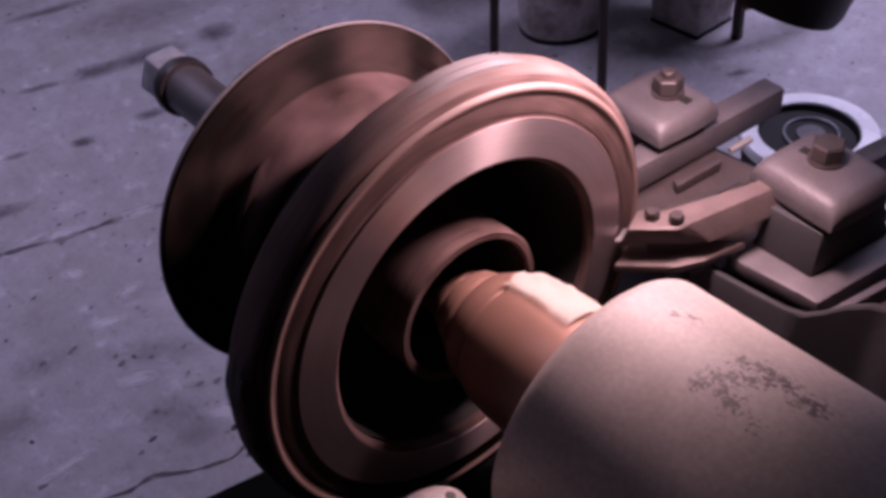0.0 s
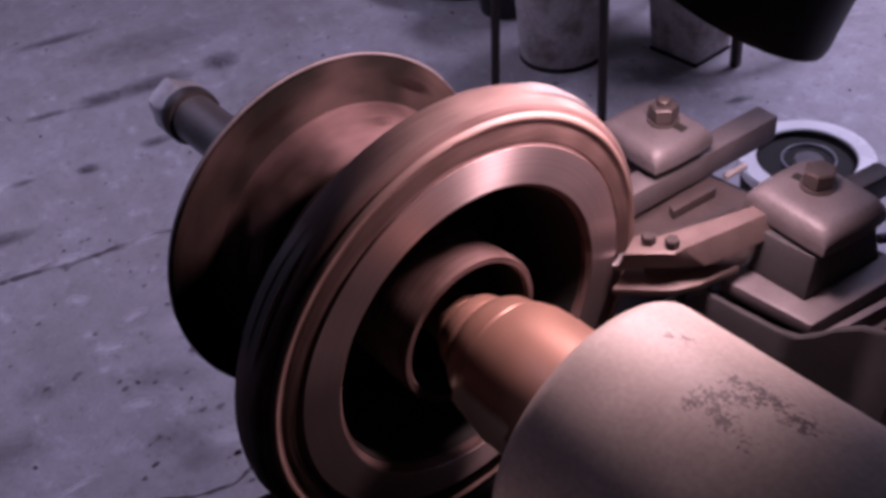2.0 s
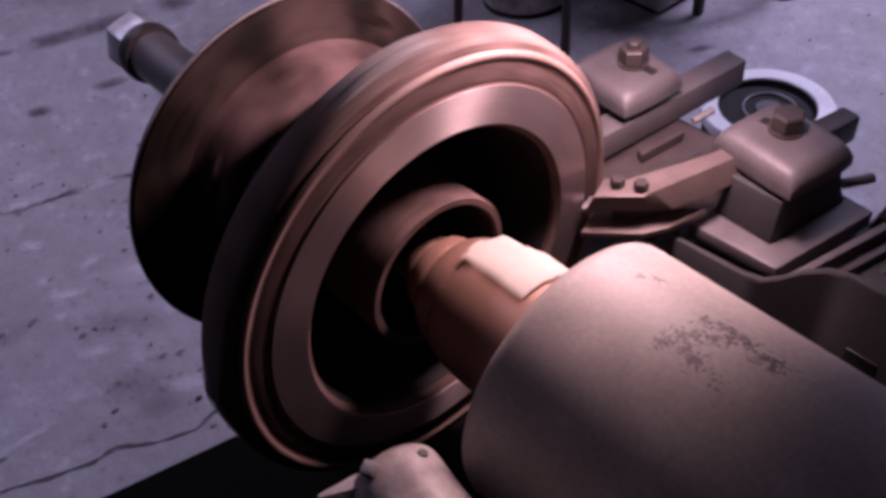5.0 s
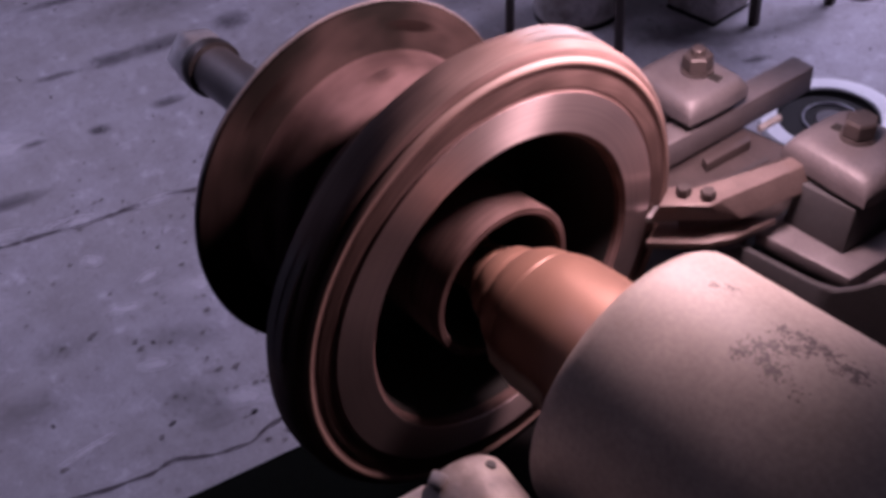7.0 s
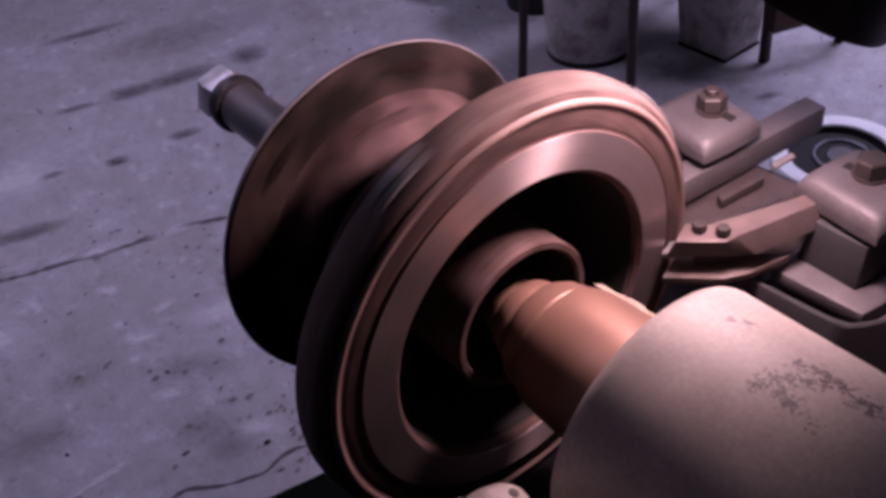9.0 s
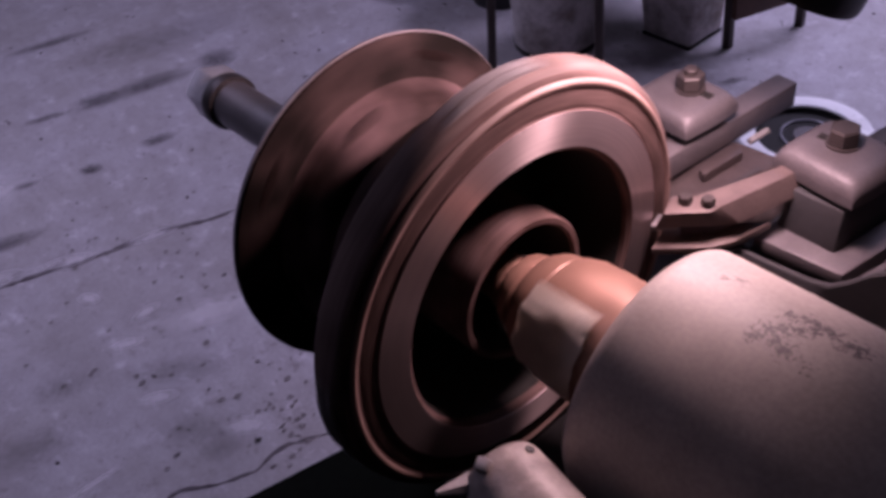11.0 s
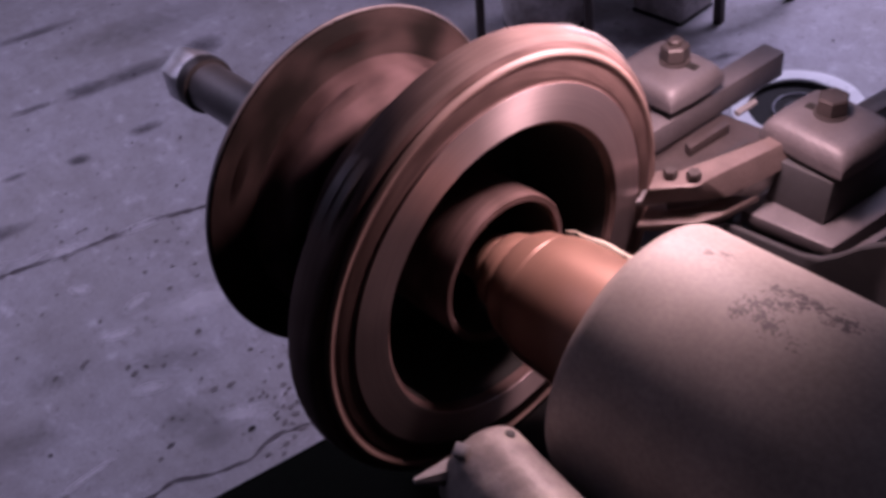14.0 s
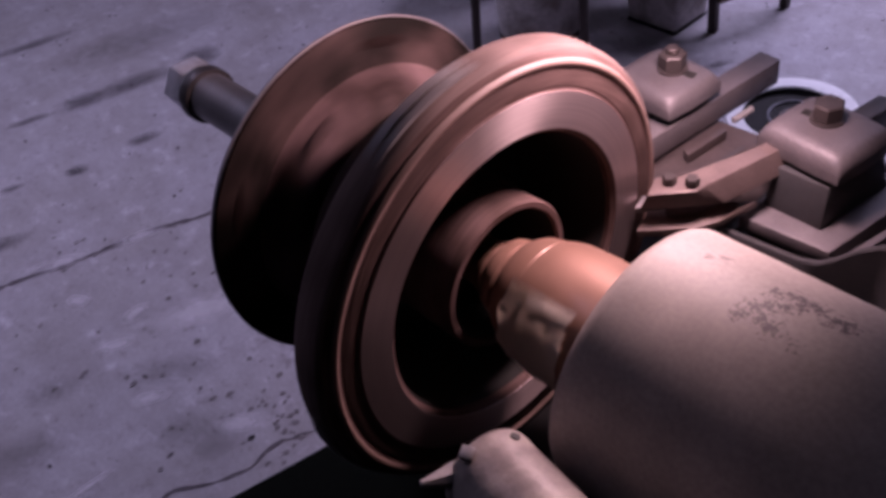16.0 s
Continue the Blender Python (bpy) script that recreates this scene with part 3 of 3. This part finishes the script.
def tools():
    # far cutter: a bar under a cushion-shaped cap
    a = thing("tool_holder", "dusty cutter holder with a long bar under a domed cap", "tool holder", (0, 0, 0), "twin cutter holders")
    part("block", box(-0.074, -0.036, 0.214, 0.262, 0.922, 0.983, 0.003), M_TOOL, a)
    part("cap", pillow(-0.036, 0.036, -0.031, 0.031, 0, 0.0185), M_TOOL, a, "domed dusty cap", m=pose(-0.0425, 0.240, 0.980, 0, 0, -7.4))
    part("slot", box(-0.031, -0.0175, 0.2425, 0.2505, 0.9955, 0.9991, 0.001), M_GRIME_SHADE, a, "dark slot in the cap")
    clamp_bolt(a, -0.0387, 0.246, 0.9978, 10)
    bar_pose = pose(-0.018, 0.261, 0.9605, 0, 0, -7.4)
    bar = box(-0.0105, 0.0115, -0.125, 0.081, -0.0125, 0.0115, 0.0018)
    part("tool_bar", bar, M_TOOL, a, "square steel bar", m=bar_pose)
    part("cutter_bit", prism([(-0.002, -0.139), (0.014, -0.131), (0.010, -0.115), (-0.006, -0.115)], -0.006, 0.002, 0.001), M_TOOLDARK, a, m=bar_pose)

    # near cutter: arm with two screws, cap on a block
    b = thing("tool_holder", "dusty cutter holder with a clamped arm and square block", "tool holder", (0, 0, 0), "twin cutter holders")
    part("base_plate", prism([(0.067, 0.186), (0.140, 0.189), (0.157, 0.284), (0.076, 0.290)], 0.922, 0.937, 0.002), M_TOOL, b)
    part("block", prism([(0.078, 0.213), (0.122, 0.212), (0.133, 0.268), (0.083, 0.270)], 0.937, 0.972, 0.0015, bottom=[(0.074, 0.207), (0.123, 0.205), (0.136, 0.278), (0.080, 0.280)]), M_CAST, b, "dark square block")
    part("neck", prism([(0.084, 0.222), (0.116, 0.221), (0.124, 0.262), (0.088, 0.264)], 0.9715, 0.9785), M_BLACK, b)
    part("cap", pillow(-0.039, 0.037, -0.032, 0.032, 0, 0.020), M_TOOL, b, "domed dusty cap", m=pose(0.0975, 0.2465, 0.9775, 0, 0, -9))
    part("slot", box(0.074, 0.086, 0.2475, 0.2555, 0.9945, 0.9979, 0.001), M_GRIME_SHADE, b, "dark slot in the cap")
    clamp_bolt(b, 0.0935, 0.252, 0.9965, 25, False)
    rear = box(-0.009, 0.0085, -0.03, 0.047, -0.012, 0.012, 0.0035)
    part("tool_bar", rear, M_TOOLDARK, b, "dark bar end", m=pose(0.0985, 0.273, 0.972, 0, 0, -11.8))
    arm = prism([(0.024, 0.141), (0.032, 0.121), (0.0575, 0.1445), (0.0585, 0.153), (0.0735, 0.2055), (0.079, 0.225), (0.066, 0.226), (0.0615, 0.209), (0.039, 0.151)], 0.9655, 0.9835, 0.0012,
                bottom=[(0.018, 0.141), (0.025, 0.120), (0.0555, 0.1495), (0.0695, 0.1635), (0.083, 0.2125), (0.088, 0.228), (0.064, 0.230), (0.058, 0.213), (0.034, 0.155)])
    part("arm", arm, M_TOOLRUST, b, "rust-dusted arm")
    low = prism([(0.0200, 0.137), (0.0275, 0.1135), (0.0600, 0.1420), (0.069, 0.158), (0.078, 0.193), (0.042, 0.165)], 0.9450, 0.9520, 0.001)
    part("insert_clamp", low, M_TOOLRUST, b, "lower jaw under the arm")
    part("jaw_spacer", prism([(0.034, 0.140), (0.052, 0.156), (0.066, 0.190), (0.045, 0.175)], 0.9520, 0.9660), M_TOOLDARK, b)
    part("carbide_tip", prism([(0.0155, 0.136), (0.0195, 0.122), (0.034, 0.136), (0.03, 0.15)], 0.9590, 0.9645, 0.0006), M_STEEL, b)
    for x, y in ((0.0365, 0.141), (0.0510, 0.1485)):
        up = pose(x, y, 0.9832, 0, -90, 0)
        part("screw", hexagon(0.0052, 0.0, 0.0075, 0.0010), M_BOLT, b, "small hexagon screw", m=up)

    # cross slide between the two holders
    s = thing("cross_slide", "dusty cross slide plate with a dovetail slot", "machine slide", (0, 0, 0))
    part("plate", prism([(-0.012, 0.170), (0.016, 0.172), (0.040, 0.268), (-0.003, 0.266)], 0.922, 0.948, 0.002, bottom=[(-0.06, 0.172), (0.060, 0.176), (0.062, 0.29), (-0.05, 0.29)]), M_SLIDE, s)
    part("rail", prism([(0.0, 0.208), (0.008, 0.204), (0.014, 0.248), (0.006, 0.255)], 0.947, 0.957, 0.0012), M_SLIDE, s)
    part("groove", prism([(0.018, 0.178), (0.021, 0.179), (0.0335, 0.246), (0.029, 0.248)], 0.947, 0.9488), M_TOOLDARK, s)
    part("step", prism([(0.012, 0.172), (0.020, 0.170), (0.034, 0.185), (0.028, 0.200)], 0.947, 0.958, 0.001), M_SLIDE, s)
    part("clip", rod((0.0045, 0.272, 0.9485), (0.0085, 0.292, 0.9505), 0.0030, 10), M_PALE, s, "pale worn clip")
    part("lock_pin", rod((0.128, 0.288, 0.944), (0.140, 0.308, 0.944), 0.004, 12), M_TOOL, s)
    for dx, top in ((0.0, 0.930), (0.012, 0.924), (0.026, 0.921)):
        part("gib", prism([(0.144 + dx, 0.192), (0.150 + dx, 0.192), (0.171 + dx, 0.286), (0.165 + dx, 0.287)], 0.905, top, 0.001), M_SLIDE if dx else M_TOOL, s)
    part("slide_body", box(-0.02, 0.20, 0.188, 0.292, 0.75, 0.916, 0.004), M_CAST, s)


lathe()
bench()
boring_bar()
tools()


def spinning():
    """The arbor with all that is clamped on it, and the rotor; both turn about x."""
    a = thing("arbor", "lathe arbor with nut, sleeve, bell clamp and stepped cone", "arbor", (0, 0, AXIS))
    part("sleeve", revolve([(-0.380, 0.0), (-0.380, 0.0225), (-0.130, 0.0225), (-0.130, 0)], 48), M_STEEL, a, "grey steel spacer sleeve")
    part("collar", revolve([(-0.394, 0), (-0.394, 0.0265), (-0.391, 0.0275), (-0.383, 0.0275), (-0.380, 0.0265), (-0.380, 0)], 48), M_TOOLDARK, a)
    part("nut", hexagon(0.0275, -0.428, -0.394, 0.006), M_NUT, a, "bright hexagon arbor nut")
    part("thread_end", revolve([(-0.438, 0), (-0.438, 0.012), (-0.436, 0.0135), (-0.430, 0.0135), (-0.430, 0)], 24), M_STEEL, a)
    # bell clamp: a thin flange dished towards the rotor
    bell = part("bell_clamp", revolve([(-0.152, 0.0), (-0.152, 0.10), (-0.149, 0.132), (-0.1465, 0.1367), (-0.1430, 0.1377), (-0.1400, 0.1362),
                                (-0.1385, 0.1325), (-0.1365, 0.1240), (-0.1340, 0.1100), (-0.1320, 0.1040), (-0.1320, 0.0)], 96), M_BELL, a, "scaly brown bell-shaped flange")
    # the lamp's pink highlight on the shoulder is painted into this part
    part("shoulder", revolve([(-0.1325, 0.1060), (-0.1300, 0.1040), (-0.1250, 0.1020), (-0.1160, 0.0990), (-0.1070, 0.0940), (-0.1000, 0.0860), (-0.0960, 0.0750), (-0.0850, 0.0640), (-0.0850, 0.0)], 96), M_SHOULDER, bell, "shoulder of the flange with lamplight in its pinkish colour")
    # pale band added for the thin line of light along the rim
    part("lit_edge_band", revolve([(-0.1462, 0.1370), (-0.1447, 0.1379), (-0.1430, 0.1382), (-0.1416, 0.1374)], 96), M_EDGE, bell, "edge of the flange with rim light in its pale colour")
    for k in range(5):
        ang = 72 * k + (0, 9, -6, 4, -10)[k]
        bm = bmesh.new()
        bmesh.ops.create_icosphere(bm, subdivisions=3, radius=1)
        for v in bm.verts:
            v.co += v.co.normalized() * 0.2 * noise.noise(v.co * 1.7 + Vector((k * 3.1, 0, 0)))
        part("boss", bm, M_SHOULDER, bell, m=pose(0, 0, 0, ang) @ Matrix.LocRotScale((-0.119, 0.093, 0), Euler((0, 0, radians(35))), (0.009, 0.0075, (0.024, 0.015, 0.028, 0.018, 0.013)[k])))
        bm = bmesh.new()
        bmesh.ops.create_icosphere(bm, subdivisions=2, radius=1)
        part("pit", bm, M_PIT, bell, m=pose(0, 0, 0, ang + 38) @ Matrix.LocRotScale((-0.1368, 0.1215, 0), Euler((0, 0, radians(10))), (0.0018, 0.0045, 0.022)))
    # stepped cone in front of the rotor
    cone = [(-0.0755, 0.0), (-0.0755, 0.018), (-0.012, 0.018), (-0.006, 0.0195), (-0.003, 0.0212), (0.001, 0.0212), (0.0032, 0.0190), (0.005, 0.0232), (0.008, 0.0268), (0.013, 0.0284), (0.017, 0.0284), (0.0198, 0.0250), (0.0215, 0.0292),
            (0.025, 0.0345), (0.030, 0.0375), (0.036, 0.0390), (0.042, 0.0400), (0.0440, 0.0388), (0.0455, 0.0418), (0.055, 0.0445), (0.070, 0.0455), (0.150, 0.0455), (0.150, 0.0)]
    c = part("stepped_cone", revolve(cone, 96), M_CONE, a, "ochre-filmed stepped centring cone")
    # torn strip of tape on the cone
    bm = bmesh.new()
    rnd = random.Random(5)
    grid = []
    for i in range(9):
        row = []
        for j in range(15):
            x = 0.041 + 0.053 * i / 8
            fi = radians(-38 + 76 * j / 14)
            lift = 0.0010 + (0.0025 * rnd.random() if j in (0, 1, 13, 14) or i in (0, 8) else 0.0022 * rnd.random())
            r = (0.0420 + (0.0455 - 0.0420) * min(1, (x - 0.044) / 0.02)) + lift
            row.append(bm.verts.new((x + rnd.uniform(-0.0015, 0.0015), r * math.cos(fi), r * math.sin(fi))))
        grid.append(row)
    for i in range(8):
        for j in range(14):
            bm.faces.new((grid[i][j], grid[i + 1][j], grid[i + 1][j + 1], grid[i][j + 1]))
    bmesh.ops.solidify(bm, geom=list(bm.faces), thickness=0.0008)
    part("tape", bm, M_TAPE, c, "torn pale tape", m=pose(0, 0, 0, 47))

    r = thing("brake_rotor", "rust-brown brake rotor with a freshly turned bright face", "brake rotor", (0, 0, AXIS))
    disc = [(0.0120, 0.1040), (0.0146, 0.1066), (0.0146, 0.1318), (0.0134, 0.1322), (0.0134, 0.1345), (0.0134, 0.1440), (0.0138, 0.1468), (0.0144, 0.1482), (0.0150, 0.1498), (0.0144, 0.1512),
            (0.0116, 0.1520), (0.0112, 0.1535), (0.0100, 0.1562), (0.0080, 0.1582), (0.0050, 0.1594), (-0.0090, 0.1610), (-0.0112, 0.1604), (-0.0125, 0.1580), (-0.0130, 0.1350), (-0.0230, 0.1120), (-0.0300, 0.1090), (-0.0300, 0.1035)]
    part("disc", revolve(disc, 144, closed=True), M_RUST, r, "rust-dusted rotor disc")
    part("turned_face", revolve([(0.0148, 0.1070), (0.0152, 0.1074), (0.0152, 0.1317), (0.0147, 0.1317)], 144), M_FACE, r, "freshly turned bright ring")
    part("groove_ring", revolve([(0.0131, 0.1338), (0.0138, 0.1346), (0.0139, 0.1438), (0.0134, 0.1452)], 144), M_SCALE, r, "dark scale-covered groove ring")
    part("bright_ridge", revolve([(0.0134, 0.1466), (0.0146, 0.1476), (0.0153, 0.1488), (0.0155, 0.1498), (0.0151, 0.1510), (0.0132, 0.1526)], 144), M_RIM, r, "rubbed bright edge")
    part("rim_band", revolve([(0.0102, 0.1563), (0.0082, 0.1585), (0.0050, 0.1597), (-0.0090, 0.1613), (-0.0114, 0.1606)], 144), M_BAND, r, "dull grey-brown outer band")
    part("hub_tube", revolve([(-0.0765, 0.0555), (0.0085, 0.0555), (0.0100, 0.0545), (0.0100, 0.0505), (0.0085, 0.0495), (-0.0765, 0.0495)], 96, closed=True), M_RUST, r, "rusty hub sleeve")
    part("hat_wall", revolve([(-0.0300, 0.1035), (-0.0300, 0.1085), (-0.075, 0.1050), (-0.082, 0.0980), (-0.084, 0.0600), (-0.080, 0.0600), (-0.078, 0.0990)], 96, closed=True), M_BELL, r, "scaly brown outside of the hat")
    # near-black linings and floor: the shade inside the hat is in their colour
    part("hat_shade", revolve([(0.0085, 0.1030), (-0.0765, 0.0985), (-0.0770, 0.0995), (0.0080, 0.1036)], 96, closed=True), M_GRIME_SHADE, r, "inside of the hat, blackened as shade")
    part("tube_shade", revolve([(0.0070, 0.0494), (0.0070, 0.0488), (-0.0760, 0.0488), (-0.0760, 0.0494)], 96, closed=True), M_GRIME_SHADE, r, "bore of the sleeve, blackened as shade")
    part("hat_floor", revolve([(-0.079, 0.020), (-0.0765, 0.020), (-0.0765, 0.0980), (-0.079, 0.0980)], 96), M_BLACK, r, "floor of the hat, blackened as shade")
    for at, half in ((80, 12), (162, 6), (262, 10), (348, 13)):
        for x0, x1 in ((-0.0088, -0.0036), (0.0002, 0.0042)):
            bm = bmesh.new()
            rows = []
            for i in range(13):
                f = radians(at - half + 2 * half * i / 12)
                lift = 0.0026 * min(1.0, 0.35 + 3.0 * min(i, 12 - i) / 12)
                rows.append([bm.verts.new((x, rr * math.cos(f), rr * math.sin(f))) for x, rr in ((x0, 0.1580), (x0, 0.1610 + lift), (x1, 0.1597 + lift), (x1, 0.1575))])
            for p, q in zip(rows, rows[1:]):
                for i in range(4):
                    bm.faces.new((p[i], p[(i + 1) % 4], q[(i + 1) % 4], q[i]))
            bm.faces.new(rows[0])
            bm.faces.new(rows[-1][::-1])
            part("balance_strip", bm, M_STRIP, r, "bright steel strip on the rim")
    return a, r


ARBOR, ROTOR = spinning()


# ---------------------------------------------------------------- the work lamp
def work_lamp():
    t = thing("work_lamp", "black metal work lamp shade on a bent arm", "lamp", LAMP)
    d = (AIM - LAMP).normalized()
    q = Vector((1, 0, 0)).rotation_difference(d).to_matrix().to_4x4()
    part("shade", revolve([(0.0, 0.0628), (0.0, 0.0640), (-0.004, 0.0642), (-0.05, 0.0550), (-0.098, 0.0440), (-0.112, 0.036), (-0.120, 0.018), (-0.121, 0.0), (-0.1195, 0.0), (-0.1185, 0.017), (-0.111, 0.0345), (-0.097, 0.0425), (-0.05, 0.0535), (-0.004, 0.0628)], 64), M_BLACK, t, m=q)
    part("arm", rod(d * -0.119, d * -0.20 + Vector((0.05, 0.08, 0.06)), 0.007, 12), M_BLACK, t)
    part("arm", rod(d * -0.20 + Vector((0.05, 0.08, 0.06)), Vector((0.45, 0.06, 0.0)), 0.007, 12), M_BLACK, t)
    part("post", rod(Vector((0.45, 0.06, 0.0)), Vector((0.45, 0.06, 0.75 - LAMP.z)), 0.009, 12), M_BLACK, t)
    return t


work_lamp()


# ---------------------------------------------------------------- things on the floor
def pail(name, label, x, y, r, h):
    t = thing(name, label, "pail", (x, y, 0), "pails on the floor")
    q = pose(0, 0, 0, 0, -90, 0)
    part("wall", revolve([(0.004, 0), (0.004, r * 0.93), (0.01, r * 0.95), (h, r), (h, r - 0.004), (0.02, r * 0.93), (0.02, 0)], 64), M_PAIL, t, m=q)
    part("base_ring", revolve([(0.0, r * 0.90), (0.0, r * 0.962), (0.012, r * 0.966), (0.016, r * 0.955)], 64), M_GRIME_SHADE, t, "grimy black foot ring", m=q)
    part("rim", revolve([(h - 0.03, r + 0.001), (h - 0.028, r + 0.006), (h, r + 0.006), (h + 0.003, r), (h, r - 0.004)], 64), M_PAIL, t, m=q)
    return t


pail("pail", "grimy white plastic pail standing on the concrete", -1.432, 1.495, 0.136, 0.37)


def jug():
    """A square plastic jug with rounded edges and a filler neck."""
    t = thing("jug", "grimy cream plastic jug standing under the small table", "jug", (-1.145, 1.735, 0))
    q = pose(0, 0, 0, 0, 0, -2)
    part("body", prism([(-0.105, -0.09), (0.105, -0.09), (0.105, 0.09), (-0.105, 0.09)], 0.005, 0.30, 0.018, 3, bottom=[(-0.09, -0.078), (0.09, -0.078), (0.09, 0.078), (-0.09, 0.078)]), M_PAIL, t, m=q)
    part("foot", prism([(-0.088, -0.076), (0.088, -0.076), (0.088, 0.076), (-0.088, 0.076)], 0.0, 0.009, 0.002), M_GRIME_SHADE, t, "black grime along the foot", m=q)
    part("neck", rod((0.05, 0, 0.29), (0.05, 0, 0.335), 0.026, 20), M_PAIL, t, m=q)
    part("cap", rod((0.05, 0, 0.325), (0.05, 0, 0.35), 0.031, 20), M_BLACK, t, "black screw cap", m=q)


jug()


def black_pail():
    t = thing("open_drum", "black drum with a white rim and grey inner ring", "drum", (-0.387, 1.114, 0))
    q = pose(0, 0, 0, 0, -90, 0)
    part("wall", revolve([(0.0, 0.0), (0.0, 0.104), (0.29, 0.120), (0.307, 0.110), (0.307, 0.094), (0.296, 0.090), (0.296, 0.0)], 64), M_GRIME_SHADE, t, m=q)
    part("rim", revolve([(0.306, 0.0925), (0.310, 0.0925), (0.312, 0.095), (0.312, 0.124), (0.308, 0.1275), (0.292, 0.1265), (0.292, 0.118), (0.306, 0.116)], 72, closed=True), M_WHITE, t, "wide white rim", m=q)
    part("inner_ring", revolve([(0.295, 0.0475), (0.301, 0.0475), (0.3025, 0.0495), (0.301, 0.0515), (0.295, 0.0515)], 64, closed=True), M_GREY, t, "thin grey ring", m=q @ pose(0, 0.010, 0))
    part("hub", revolve([(0.295, 0.0), (0.300, 0.0), (0.300, 0.026), (0.295, 0.03)], 48), M_TOOLDARK, t, m=q @ pose(0, 0.010, 0))
    return t


black_pail()


def small_table():
    t = thing("small_table", "brown steel-legged table with a board apron", "table", (0, 0, 0))
    feet = [(-0.985, 1.735), (-0.890, 1.95), (-1.42, 1.93), (-1.33, 2.15)]
    for x, y in feet:
        part("leg", box(x - 0.012, x + 0.012, y - 0.012, y + 0.012, 0, 0.62, 0.002), M_LEG, t)
    part("apron", prism([(-0.975, 1.728), (-0.955, 1.722), (-0.865, 1.945), (-0.885, 1.952)], 0.10, 0.18, 0.002), M_WOOD, t)
    part("top", prism([(-1.46, 1.90), (-0.97, 1.69), (-0.85, 1.98), (-1.34, 2.19)], 0.62, 0.64, 0.003), M_WOOD, t)
    return t


small_table()


def stand():
    t = thing("rod_stand", "thin dark steel stand with round legs", "stand", (0, 0, 0))
    feet = [(-1.39, 1.178), (-1.068, 1.272), (-1.62, 1.62), (-1.24, 1.74)]
    tops = [(-1.33, 1.21, 0.75), (-1.045, 1.28, 0.75), (-1.56, 1.60, 0.75), (-1.22, 1.70, 0.75)]
    for (x, y), top in zip(feet, tops):
        part("leg", rod((x, y, 0), top, 0.0125, 16), M_LEG, t)
    part("top", prism([(-1.35, 1.18), (-1.02, 1.26), (-1.20, 1.72), (-1.58, 1.62)], 0.75, 0.77, 0.003), M_LEG, t)
    return t


stand()


def dark_boxes():
    t = thing("tyre", "black rubber tyre lying on the concrete", "tyre", (-2.12, 1.74, 0))
    q = pose(0, 0, 0, 0, -90, 0)
    part("tread", revolve([(0.0, 0.19), (0.0, 0.25), (0.02, 0.285), (0.06, 0.295), (0.14, 0.295), (0.18, 0.285), (0.20, 0.25), (0.20, 0.19), (0.17, 0.17), (0.03, 0.17)], 64, closed=True), M_RUBBER, t, m=q)
    b = thing("black_tub", "black tub standing beside the white pail", "tub", (-1.78, 1.62, 0))
    part("wall", revolve([(0.0, 0.0), (0.0, 0.115), (0.33, 0.14), (0.33, 0.135), (0.01, 0.11), (0.01, 0)], 48), M_BLACK, b, m=q)


dark_boxes()


# ---------------------------------------------------------------- what moves
TURN = 434.7             # degrees a second, the top towards the camera's side


def motions():
    rows = [(k / 10, pose(0, 0, AXIS, TURN * k / 10)) for k in range(161)]
    walk(ARBOR, rows)
    walk(ROTOR, rows)


motions()
